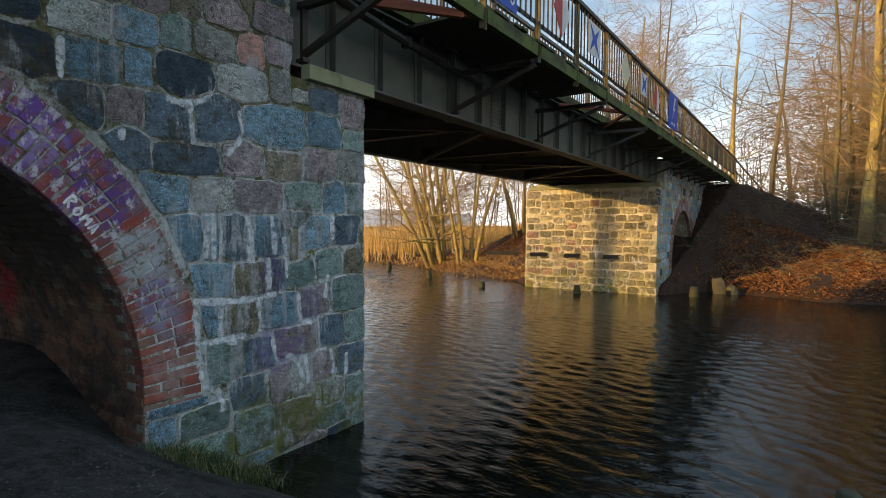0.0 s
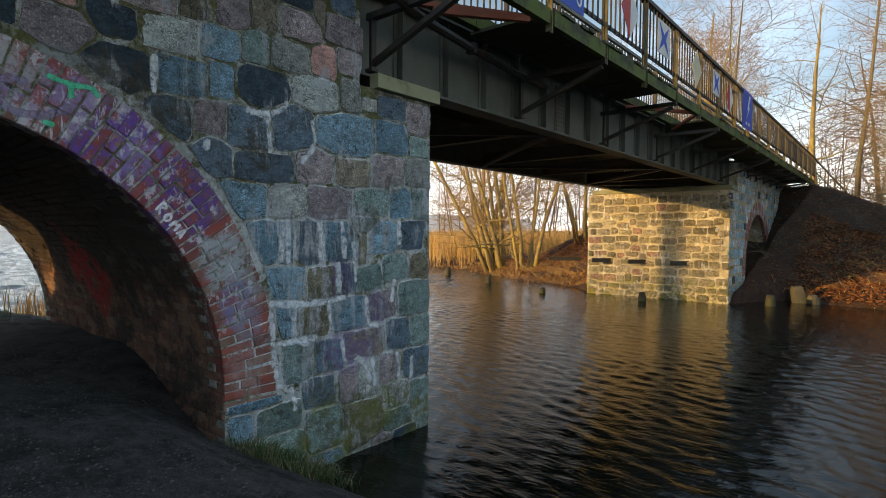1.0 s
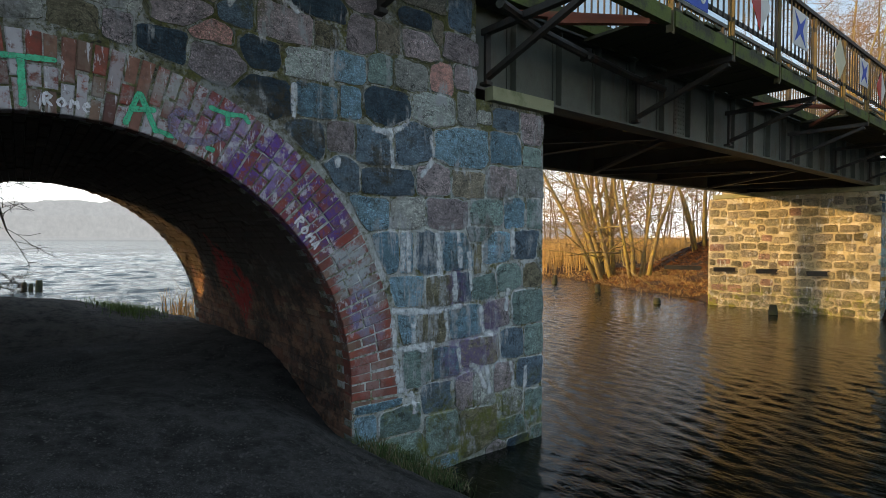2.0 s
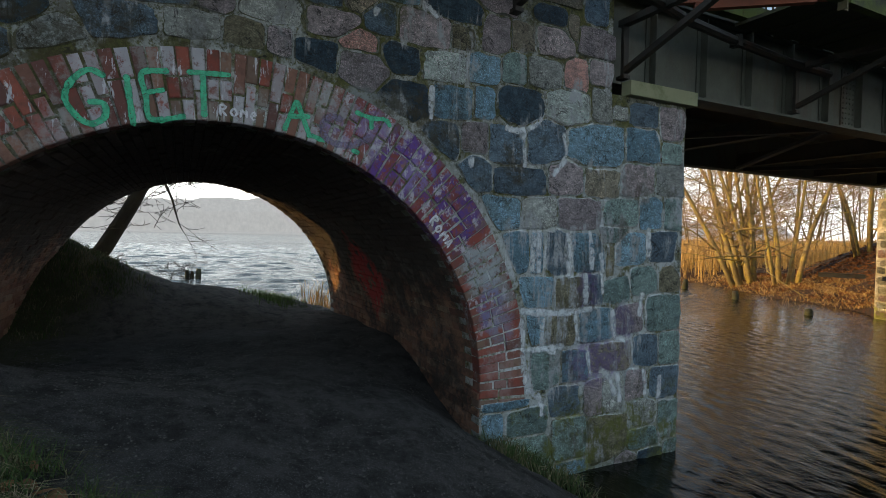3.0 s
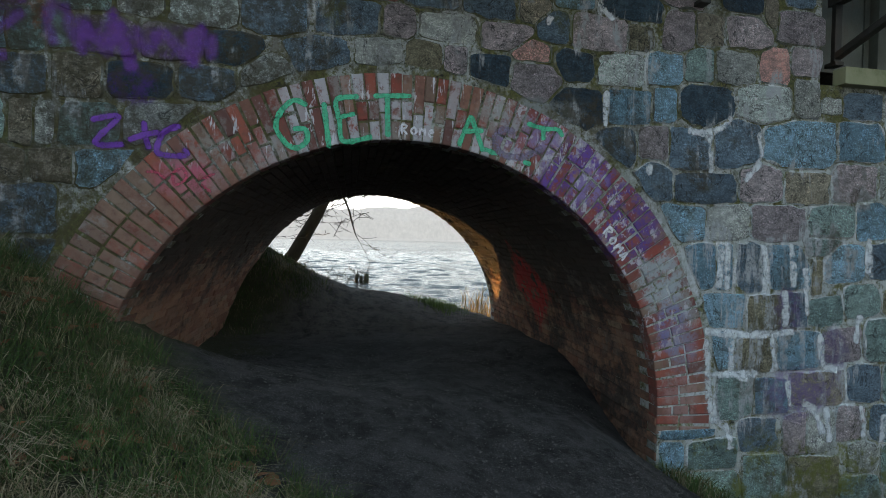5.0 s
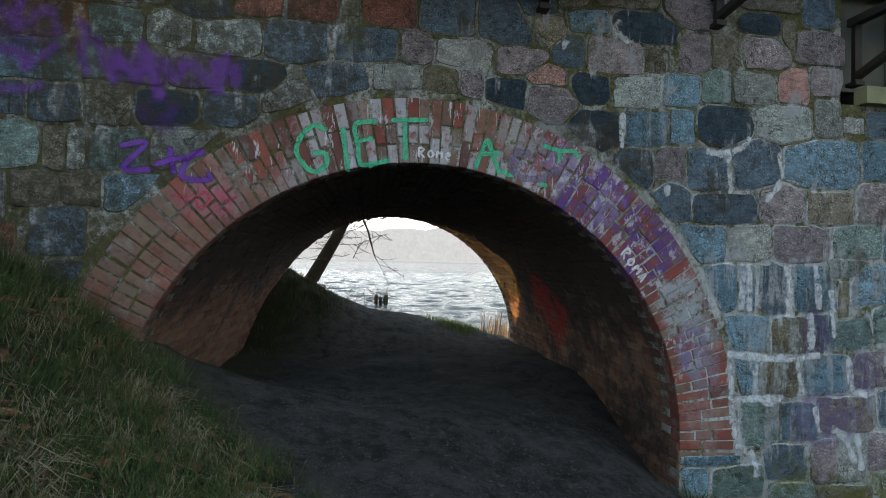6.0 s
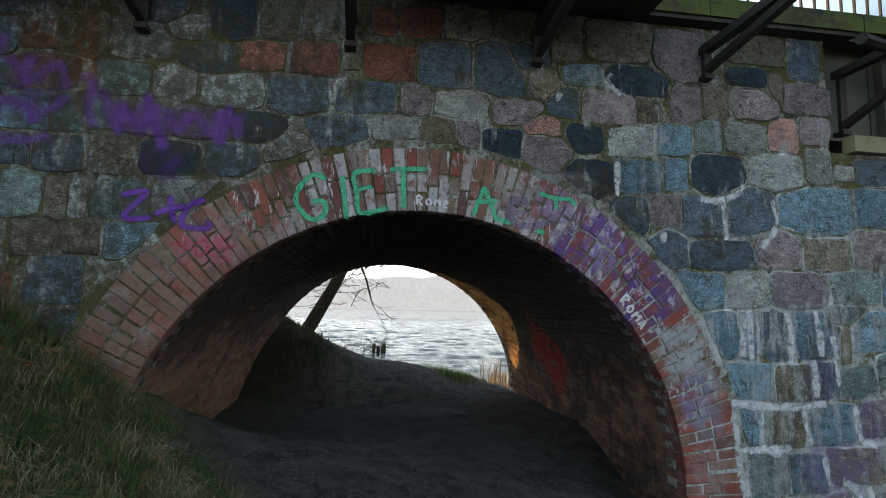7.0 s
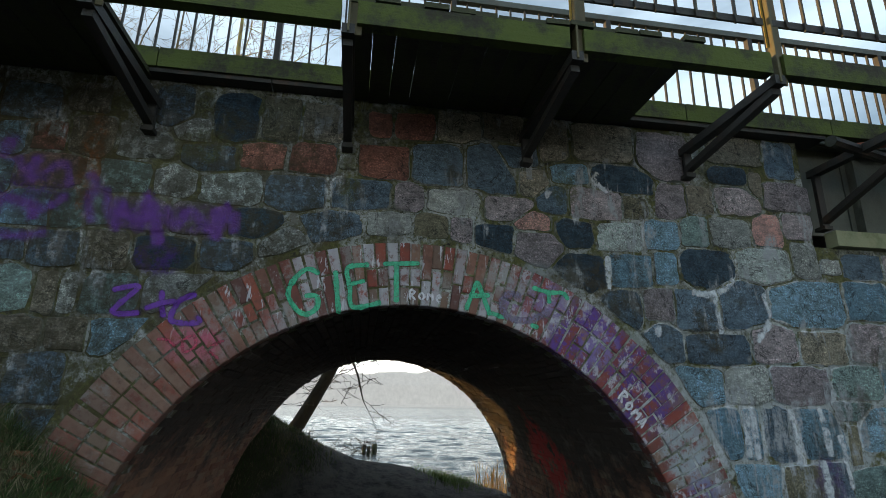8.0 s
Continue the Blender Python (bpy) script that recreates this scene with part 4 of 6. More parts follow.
def sheet(points, x, t=0.008):
    """A flat board in the plane x, from its outline (y, z)."""
    n = len(points)
    verts = [(x + t, y, z) for y, z in points] + [(x, y, z) for y, z in points]
    return verts, [tuple(range(n)), tuple(range(2 * n - 1, n - 1, -1))] + [(i, i + n, (i + 1) % n + n, (i + 1) % n) for i in range(n)]


def waterway_sign(y, z, w, h, shape, colours, label):
    s = tagged(empty("waterway_sign", (SIGN_X, y, z)), label, "sign", "boards on the railing")
    if shape == "diamond":
        part("board", sheet([(-w / 2, 0), (0, -h / 2), (0, h / 2)], 0), colours[0], s)
        part("board_half", sheet([(0.002, -h / 2), (w / 2, 0), (0.002, h / 2)], 0), colours[1], s)
    else:
        part("board", sheet([(-w / 2, -h / 2), (w / 2, -h / 2), (w / 2, h / 2), (-w / 2, h / 2)], 0), colours[0], s)
    return s


waterway_sign(6.45, 4.76, 0.55, 0.66, "diamond", (RED, WHITE), "red and white diamond board hung on the railing")
waterway_sign(9.35, 4.73, 0.55, 0.62, "diamond", (CREAM, CREAM), "cream diamond board hung on the railing")
waterway_sign(11.65, 4.70, 0.55, 0.60, "diamond", (RED, WHITE), "red and white diamond board hung on the railing")
s = waterway_sign(4.85, 4.72, 0.62, 0.85, "rect", (BLUE,), "blue board with a pale numeral, hung on the railing")
n_text = bpy.data.curves.new("numeral", "FONT")
n_text.body, n_text.size, n_text.extrude = "0", 0.30, 0.002
n_text.materials.append(WHITE)
numeral = new("numeral", n_text)
numeral.parent = s
numeral.matrix_local = Matrix(((0, 0, 1, 0.011), (1, 0, 0, 0.12), (0, 1, 0, -0.36), (0, 0, 0, 1)))
s = waterway_sign(7.70, 4.76, 0.50, 0.46, "rect", (WHITE,), "white board with a blue emblem, hung on the railing")
part("emblem", sheet([(-0.2, -0.2), (0.0, -0.06), (0.2, -0.2), (0.08, 0.0), (0.2, 0.2), (0.0, 0.06), (-0.2, 0.2), (-0.08, 0.0)], 0.010, 0.003), BLUE, s)
s = waterway_sign(10.6, 4.76, 0.46, 0.42, "rect", (WHITE,), "white board with a blue emblem, hung on the railing")
part("emblem", sheet([(-0.18, -0.18), (0.0, -0.06), (0.18, -0.18), (0.08, 0.0), (0.18, 0.18), (0.0, 0.06), (-0.18, 0.18), (-0.08, 0.0)], 0.010, 0.003), BLUE, s)
s = waterway_sign(13.3, 4.74, 0.95, 0.82, "rect", (BLUE,), "blue board with a white lightning bolt, hung on the railing")
part("bolt", sheet([(0.12, 0.34), (-0.06, 0.02), (0.05, 0.02), (-0.14, -0.2), (0.18, 0.09), (0.06, 0.09), (0.24, 0.34)], 0.010, 0.003), WHITE, s)
part("bar", sheet([(-0.2, -0.32), (-0.05, -0.32), (-0.05, -0.26), (-0.2, -0.26)], 0.010, 0.003), WHITE, s)
part("bar", sheet([(0.05, -0.32), (0.2, -0.32), (0.2, -0.26), (0.05, -0.26)], 0.010, 0.003), WHITE, s)

# stair railing that runs down the far embankment
stair = tagged(empty("stair_railing", (0, 0, 0)), "rusty stair railing running down the far embankment", "railing")
part("handrail", box((RAIL_X, 26.7, 5.14), (-1.6, 34.0, 3.6), 0.06, 0.05), STEEL_OLD, stair)
part("middle_rail", box((RAIL_X, 26.7, 4.65), (-1.6, 34.0, 3.1), 0.04, 0.04), STEEL_OLD, stair)
for k in range(6):
    t = k / 5
    x, y, z = RAIL_X + 1.1 * t, 26.7 + 7.3 * t, 5.14 - 1.54 * t
    part("post", box((x, y, z - 1.4), (x, y, z), 0.05, 0.05), STEEL_OLD, stair)

# ---- iron stubs on the far abutment, posts in the water ----
for x, lean in ((-8.55, 0.9), (-7.25, 0.3), (-6.1, 0.2), (-4.85, 0.15)):
    st = tagged(empty("iron_stub", (x, FAR, 1.13)), "rusty iron rail stub set in the sunlit abutment", "stub", "iron stubs on the abutment")
    part("rail_web", box((-0.28 - lean / 2, -0.42, 0), (lean * 0.2 + 0.05, 0.1, 0), 0.03, 0.10), IRON, st)
    part("rail_head", box((-0.28 - lean / 2, -0.42, 0.055), (lean * 0.2 + 0.05, 0.1, 0.055), 0.09, 0.02), IRON, st)
    part("rail_foot", box((-0.28 - lean / 2, -0.42, -0.055), (lean * 0.2 + 0.05, 0.1, -0.055), 0.12, 0.015), IRON, st)


def water_post(x, y, r, h, label="rotten dark timber post standing in the water"):
    p = tagged(empty("water_post", (x, y, 0)), label, "post", "old posts in the water")
    pts, rad = [], []
    for k in range(7):
        t = k / 6
        pts.append((0.02 * math.sin(5 * t + x), 0.02 * math.cos(4 * t + y), -0.6 + (h + 0.6) * t))
        rad.append(r * (1.05 - 0.25 * t * t + 0.06 * math.sin(9 * t + x)))
    rad[-1] *= 0.85
    part("post", mesh_of("post", *tube(pts, rad, 9), True), PLANK, p)


for x, y, r, h in ((-15.8, 18.9, 0.13, 0.42), (-12.4, 17.3, 0.12, 0.30), (-9.1, 15.7, 0.14, 0.18), (-5.8, 15.9, 0.12, 0.26), (-2.75, 17.4, 0.15, 0.3), (-25.8, 0.16, 0.10, 0.34), (-25.7, 0.36, 0.09, 0.28), (-25.6, 0.60, 0.13, 0.40)):
    water_post(x, y, r, h)
water_post(0.36, 4.75, 0.11, 0.07, "low mossy stump at the water's edge")

BOULDER = concrete_material("mossy_block", (0.055, 0.05, 0.032), (0.115, 0.105, 0.07))


def boulder(x, y, w, d, h, turn, label):
    """A squarish broken block with uneven faces."""
    b = tagged(empty("boulder", (x, y, 0)), label, "boulder", "blocks on the far bank")
    verts, faces = [], []
    rings = ((-0.4, 1.0), (0.25, 1.04), (0.75, 0.94), (1.0, 0.72))
    for zt, k in rings:
        for i in range(10):
            a = 2 * math.pi * i / 10
            q = 1 / max(abs(math.cos(a)), abs(math.sin(a)), 0.75)
            j = 1 + 0.12 * noise.noise(Vector((x * 3 + i, zt * 3, turn)))
            verts.append((w * k * q * j * math.cos(a), d * k * q * j * math.sin(a), h * zt))
    for r in range(3):
        for i in range(10):
            faces.append((r * 10 + i, r * 10 + (i + 1) % 10, r * 10 + 10 + (i + 1) % 10, r * 10 + 10 + i))
    faces.append(tuple(range(30, 40)))
    part("block", (verts, faces), BOULDER, b)
    b.rotation_euler = (0.08, -0.22, radians(turn))


boulder(-2.2, 18.75, 0.17, 0.09, 0.50, 24, "pale broken concrete block at the water's edge")
boulder(-1.85, 18.72, 0.13, 0.14, 0.26, 50, "mossy broken concrete block at the water's edge")

# ---- vegetation ----


def bark_material(name, a, b, lichen):
    n = Nodes(name, 0.9)
    col = n.mix(n.noise(1.0, 5, 0.65, n.scaled((14.0, 14.0, 3.0))), a, b)
    col = n.mix(n.math("MULTIPLY", n.step(n.noise(2.0, 4, 0.7), 0.42, 0.66), 0.8), col, lichen)
    n.bump(n.noise(1.0, 5, 0.7, n.scaled((40.0, 40.0, 8.0))), 0.8, 0.02)
    return n.done(col)


BARK = bark_material("bark", (0.15, 0.115, 0.06), (0.34, 0.27, 0.13), (0.44, 0.36, 0.08))
# darker bark for the woods, their shade put into the colour
SHADED_BARK = bark_material("shaded_woodland_bark", (0.075, 0.062, 0.045), (0.17, 0.14, 0.095), (0.19, 0.17, 0.06))
RED_TWIG = bark_material("reddish_twig", (0.15, 0.095, 0.055), (0.25, 0.165, 0.095), (0.22, 0.17, 0.08))
# dark copy of the bark, standing in for backlight on the lake shore
BACKLIT_BARK = bark_material("backlit_bark", (0.028, 0.022, 0.017), (0.065, 0.050, 0.036), (0.06, 0.055, 0.03))
TWIG = bark_material("twig", (0.24, 0.15, 0.085), (0.36, 0.23, 0.13), (0.34, 0.26, 0.12))


def grow(rng, p, d, length, radius, level, wood, twigs, levels, spread, up, low=0.28):
    steps = 7 if level == 0 else 6 if level == 1 else 4 if level == 2 else 2
    pts, rad = [p.copy()], [radius]
    d = d.normalized()
    for k in range(steps):
        d = (d + Vector((rng.gauss(0, 1), rng.gauss(0, 1), rng.gauss(0, 0.6))) * (0.06, 0.17, 0.22, 0.26)[level] + Vector((0, 0, up))).normalized()
        p = p + d * (length / steps)
        pts.append(p.copy())
        rad.append(max(radius * (1 - 0.85 * (k + 1) / steps), 0.0045))
    tube(pts, rad, 7 if level == 0 else 4 if level == 1 else 3, wood if level < 2 else twigs)
    if level + 1 >= levels:
        return
    count = (15, 7, 6, 4)[level] if levels == 4 else (13, 9)[level]
    for k in range(count):
        t = (low if level == 0 else 0.15) + (0.98 - (low if level == 0 else 0.15)) * (k + rng.random()) / count
        i = min(int(t * steps), steps - 1)
        q = pts[i].lerp(pts[i + 1], t * steps - i)
        axis = (pts[i + 1] - pts[i]).normalized()
        side = axis.cross(Vector((rng.gauss(0, 1), rng.gauss(0, 1), rng.gauss(0, 1)))).normalized()
        a = radians(rng.uniform(45, 75) if level == 0 else rng.uniform(25, 60)) * spread
        cd = axis * math.cos(a) + side * math.sin(a)
        cl = length * rng.uniform(0.32, 0.52) * (1.05 - 0.55 * t if level == 0 else 1 - 0.3 * t)
        grow(rng, q, cd, cl, max(radius * (1 - 0.85 * t) * (rng.uniform(0.24, 0.42) if level == 0 else rng.uniform(0.4, 0.6)), 0.006), level + 1, wood, twigs, levels, spread, up * 0.8)


def tree(seed, h, radius, stems=1, levels=4, spread=1.0, up=0.05, lean=(0, 0), label="", bark=None, twig=None, low=0.28, splay=(0.05, 0.24)):
    rng = random.Random(seed)
    wood, twigs = ([], []), ([], [])
    for s in range(stems):
        a = 2 * math.pi * s / stems + rng.random()
        off = 0.0 if stems == 1 else rng.uniform(0.15, 0.45)
        tilt = 0.03 if stems == 1 else rng.uniform(*splay)
        d = Vector((lean[0] + tilt * math.cos(a), lean[1] + tilt * math.sin(a), 1))
        grow(rng, Vector((off * math.cos(a), off * math.sin(a), -0.3)), d, h * rng.uniform(0.8, 1.05), radius * rng.uniform(0.7, 1.05), 0, wood, twigs, levels, spread, up, low)
    ob = tagged(empty("tree"), label, "tree", "bare winter trees")
    part("trunk", mesh_of("trunk", *wood, True), bark or BARK, ob)
    part("crown", mesh_of("crown", *twigs), twig or bark or TWIG, ob)
    return ob


def ground_at(x, y):
    return float(height(np.array([x]), np.array([y]))[0])


def plant(proto, x, y, turn, size, used):
    m = pose(x, y, ground_at(x, y) - 0.05, 0, 0, turn) @ Matrix.Diagonal((size, size, size, 1))
    if proto not in used:
        used.add(proto)
        proto.matrix_basis = m
        return proto
    ob = copy_thing(proto, m)
    ob.matrix_basis = m
    return ob


used = set()
alder = tree(3, 11.0, 0.15, 6, 4, 1.15, 0.0, (-0.16, 0), "bare alder clump with several slender sunlit stems by the water", low=0.1, splay=(0.03, 0.22))
alder_b = tree(8, 10.0, 0.115, 5, 4, 1.15, 0.0, (0.05, 0), "bare alder clump with leaning sunlit stems by the water", low=0.14, splay=(0.08, 0.3))
oak = tree(12, 15.0, 0.27, 1, 4, 1.15, 0.02, (0, 0), "tall bare tree with a thick mossy yellow-lit trunk", low=0.16)
birch = tree(21, 13.5, 0.13, 1, 4, 1.05, 0.03, (0, 0), "slender bare tree with fine twigs in the woods", SHADED_BARK, RED_TWIG, low=0.2)
thin = tree(33, 8.5, 0.07, 1, 4, 1.0, 0.02, (0.12, 0.0), "thin bare sapling in the woods", SHADED_BARK, RED_TWIG, low=0.12)
plant(alder, -14.9, 21.5, 10, 1.0, used)
plant(alder_b, -13.1, 21.3, 70, 1.0, used)
plant(alder, -18.8, 26.0, 150, 0.9, used)
plant(alder_b, -11.8, 24.5, 200, 0.85, used)
plant(birch, -10.8, 27.5, 40, 0.8, used)
plant(alder_b, -16.9, 23.4, 310, 0.8, used)
plant(birch, -9.6, 31.0, 90, 0.85, used)
plant(oak, 1.75, 24.3, 0, 1.0, used)
plant(oak, 4.6, 27.0, 130, 0.95, used)
plant(birch, -1.75, 36.0, 200, 1.15, used)
plant(birch, -9.0, 44.0, 300, 1.4, used)
plant(birch, -7.6, 37.0, 15, 1.05, used)
plant(oak, -4.6, 46.0, 115, 1.0, used)
plant(alder, -8.6, 33.0, 260, 1.0, used)
plant(oak, -12.5, 50.0, 250, 1.35, used)
far_birch = tree(71, 13.0, 0.12, 1, 3, 1.15, 0.03, (0.06, 0), "slender bare tree deep in the woods", SHADED_BARK, RED_TWIG, low=0.2)
far_alder = tree(72, 9.5, 0.09, 3, 3, 1.1, 0.03, (0, 0), "bare clump of stems deep in the woods", SHADED_BARK, RED_TWIG, low=0.2, splay=(0.1, 0.4))
far_oak = tree(73, 13.0, 0.2, 1, 3, 1.25, 0.02, (-0.05, 0), "broad bare tree deep in the woods", SHADED_BARK, RED_TWIG, low=0.2)
rng = random.Random(5)
shrub = tree(61, 2.8, 0.022, 3, 3, 1.2, 0.02, (0, 0), "leafless russet shrub at the edge of the woods", SHADED_BARK, RED_TWIG, low=0.1, splay=(0.2, 0.6))
for k in range(18):
    y = rng.uniform(20.5, 38)
    plant(shrub, rng.uniform(1.2, 7) + (y - 22) * rng.uniform(-0.1, 0.4), y, rng.uniform(0, 360), rng.uniform(0.6, 1.3), used)
for k in range(130):
    y = 23 + 52 * rng.random() ** 1.3
    x = rng.uniform(0.6 + (y - 25) * -0.03, 9 + (y - 25) * 0.55)
    plant(rng.choice((birch, thin, thin) if y < 31 else (far_birch, far_alder, far_oak)), x, y, rng.uniform(0, 360), rng.uniform(0.6, 1.25), used)


def thicket(rng, spots, material, label, size=1.0):
    """Tangled fine branches deep in the woods, past counting."""
    wood, twigs = ([], []), ([], [])
    for x, y, z in spots:
        d = Vector((rng.gauss(0, 1), rng.gauss(0, 0.6), rng.uniform(-0.1, 0.7)))
        grow(rng, Vector((x, y, z)), d, size * rng.uniform(1.6, 3.6), size * rng.uniform(0.016, 0.03), 2, wood, twigs, 4, 1.0, 0.02)
    return tagged(part("thicket", twigs, material), label, "thicket", kind="stuff")


spots = []
for k in range(3600):
    y = rng.uniform(24, 58)
    x = rng.uniform(1.0 - (y - 25) * 0.14, 8 + (y - 25) * 0.5)
    spots.append((x, y, ground_at(x, y) + 0.3 + y * 0.40 * rng.random() ** 1.4))
for k in range(420):
    y = rng.uniform(44, 51)
    spots.append((rng.gauss(-11.5, 2.2) - (y - 47) * 0.3, y, rng.gauss(14.5, 3.0)))
thicket(rng, spots, RED_TWIG, "tangle of fine reddish winter branches in the woods")
spots = []
for k in range(2600):
    y = rng.uniform(22.5, 46)
    x = rng.uniform(2.2 - (y - 22) * 0.06, 9 + (y - 25) * 0.55)
    spots.append((x, y, ground_at(x, y) + 5.5 * rng.random() ** 1.6))
thicket(rng, spots, SHADED_BARK, "dense brown undergrowth of bare branches in the woods")
spots = []
for k in range(900):
    y = rng.uniform(46, 84)
    x = rng.uniform(-4.5 - (y - 46) * 0.28, 12 + (y - 25) * 0.5)
    spots.append((x, y, ground_at(x, y) + 0.3 + (y * 0.17) * rng.random() ** 1.2))
thicket(rng, spots, SHADED_BARK, "hazy brown depth of bare branches far in the woods", 2.1)
spots = []
while len(spots) < 330:
    x, y = rng.uniform(-3.4, 5.0), rng.uniform(19.0, 28.0)
    if ground_at(x, y) > 0.3:
        spots.append((x, y, ground_at(x, y)))
thicket(rng, spots, SHADED_BARK, "low brambles and fallen twigs on the embankment slope", 0.3)
for k in range(26):
    y = rng.uniform(30, 80)
    plant(rng.choice((far_birch, thin, far_alder)), rng.uniform(-30, -11) - (y - 32) * 0.3, y, rng.uniform(0, 360), rng.uniform(0.7, 1.1), used)
for k in range(24):
    y = rng.uniform(50, 100)
    plant(rng.choice((far_birch, far_oak)), -4 - (y - 60) * 0.25 + rng.uniform(-14, 10), y, rng.uniform(0, 360), rng.uniform(0.9, 1.2), used)

spots = [(rng.gauss(-10.6, 0.3), rng.uniform(-1.6, -0.5), rng.uniform(1.9, 3.6)) for k in range(34)]
thicket(rng, spots, BACKLIT_BARK, "drooping twigs of the leaning tree over the lake", 0.3)

# out-of-view twigs added to thin the sun falling into the vault
spots = []
for k in range(240):
    x, y = rng.uniform(-13.5, -9.4), rng.uniform(-6.5, -2.7)
    spots.append((x, y, ground_at(x, y) + 2.6 * rng.random()))
thicket(rng, spots, SHADED_BARK, "unseen bare brambles added beside the passage to filter the sun", 0.45)

# trees on the near embankment, behind the wall, added to shade the far woods
for k in range(20):
    y = rng.uniform(-24, -6.5)
    plant(rng.choice((far_oak, far_birch, far_oak)), rng.uniform(-15.5, -7.5) - (0.8 if y > -9 else 0), y, rng.uniform(0, 360), rng.uniform(0.75, 1.1), used)
for k in range(5):
    plant(shrub, rng.uniform(-15.5, -9), rng.uniform(-16, -6.5), rng.uniform(0, 360), rng.uniform(0.7, 1.2), used)

# unseen oaks added on the spit, casting shadow bands on the far abutment
plant(oak, -25.0, -14.0, 60, 0.9, used)
plant(oak, -23.1, -10.2, 200, 0.85, used)
plant(birch, -11.6, -3.1, 30, 0.8, used)
plant(birch, -13.4, -3.9, 250, 0.9, used)
plant(far_birch, -27.8, -15.0, 10, 0.9, used)

# leaning tree on the lake shore, seen through the passage
willow = tree(51, 6.5, 0.21, 1, 4, 1.35, -0.02, (0.05, 0.68), "leaning bare tree with drooping twigs on the lake shore", BACKLIT_BARK)
plant(willow, -10.3, -1.85, 0, 0.9, used)
bush = tree(64, 1.1, 0.009, 4, 3, 1.1, 0.03, (0, 0), "small leafless bush on the lake shore", BACKLIT_BARK)
plant(bush, -9.5, -0.42, 0, 0.62, used)
plant(bush, -9.6, -1.2, 120, 0.36, used)
plant(oak, -12.0, -3.7, 20, 0.72, used)
plant(birch, -12.8, -4.9, 100, 0.85, used)


def strand(rng, x, y, z, h, w, bend, data):
    """One bent blade."""
    verts, faces = data
    a = rng.uniform(0, 2 * math.pi)
    ca, sa = math.cos(a), math.sin(a)
    b = rng.uniform(0, 2 * math.pi)
    bx, by = bend * h * math.cos(b), bend * h * math.sin(b)
    k = len(verts)
    verts.append((x - ca * w, y - sa * w, z - 0.02))
    verts.append((x + ca * w, y + sa * w, z - 0.02))
    verts.append((x + bx * 0.3 - ca * w * 0.8, y + by * 0.3 - sa * w * 0.8, z + h * 0.55))
    verts.append((x + bx * 0.3 + ca * w * 0.8, y + by * 0.3 + sa * w * 0.8, z + h * 0.55))
    verts.append((x + bx, y + by, z + h * max(0.15, 1 - bend * 0.5)))
    faces.append((k, k + 1, k + 3, k + 2))
    faces.append((k + 2, k + 3, k + 4))


def blades_material(name, stops, shade=0.6):
    n = Nodes(name, 0.8)
    n.b.inputs["Subsurface Weight"].default_value = 0.0
    pick = n.math("ADD", n.math("MULTIPLY", n.island(), 0.5), n.math("MULTIPLY", n.math("SUBTRACT", n.noise(4.0, 4, 0.7), 0.38), 1.7))
    col = n.ramp(pick, stops)
    return n.done(n.mix(n.math("MULTIPLY", n.noise(3.0, 3), shade), col, (0.05, 0.045, 0.02)))


GRASS = blades_material("grass", [(0.0, (0.012, 0.030, 0.006)), (0.42, (0.055, 0.125, 0.018)), (0.56, (0.085, 0.08, 0.03)), (0.76, (0.36, 0.31, 0.19)), (0.93, (0.24, 0.19, 0.11)), (1.0, (0.12, 0.055, 0.025))], 0.55)
REED = blades_material("reed", [(0.0, (0.50, 0.33, 0.11)), (0.5, (0.64, 0.44, 0.17)), (1.0, (0.40, 0.24, 0.07))], 0.3)
LAKE_GRASS = blades_material("lake_grass", [(0.0, (0.09, 0.17, 0.03)), (0.6, (0.16, 0.26, 0.05)), (1.0, (0.30, 0.28, 0.10))], 0.3)
LEAF = blades_material("fallen_leaf", [(0.0, (0.30, 0.10, 0.022)), (0.4, (0.19, 0.06, 0.018)), (0.75, (0.38, 0.17, 0.05)), (1.0, (0.10, 0.045, 0.025))])


DULL_LEAF = blades_material("dull_leaf", [(0.0, (0.13, 0.06, 0.03)), (0.6, (0.24, 0.10, 0.045)), (0.9, (0.34, 0.15, 0.06)), (1.0, (0.34, 0.32, 0.30))])


def field(name, label, material, rng, spots, h, w, bend):
    data = ([], [])
    for x, y in spots:
        strand(rng, x, y, ground_at(x, y), rng.uniform(*h), w, rng.uniform(*bend), data)
    return tagged(part(name, data, material), label, name.replace("_", " "), kind="stuff")


rng = random.Random(9)
spots = []
while len(spots) < 30000:
    x, y = rng.uniform(-3.7, -1.5), rng.uniform(-3.4, -0.3)
    edge = -1.72 + 1.0 * (x + 3.7) + 0.3 * noise.noise(Vector((x * 2, y * 2, 0)))
    if y < min(edge, -0.45) and noise.noise(Vector((x * 3, y * 3, 7))) > -0.4:
        spots.append((x, y))
field("grass", "tangled green and straw-coloured winter grass on the bank", GRASS, rng, spots, (0.06, 0.2), 0.0019, (0.5, 1.9))
STRAW = blades_material("straw", [(0.0, (0.18, 0.145, 0.09)), (0.5, (0.38, 0.325, 0.225)), (1.0, (0.13, 0.08, 0.045))], 0.6)
spots, clumps = [], []
while len(clumps) < 46:
    x, y = rng.uniform(-3.6, -1.3), rng.uniform(-3.2, -0.6)
    if y < min(-1.85 + 1.0 * (x + 3.7), -0.6):
        clumps.append((x, y))
for x, y in clumps:
    spots += [(x + rng.gauss(0, 0.05), y + rng.gauss(0, 0.06)) for k in range(rng.randrange(50, 150))]
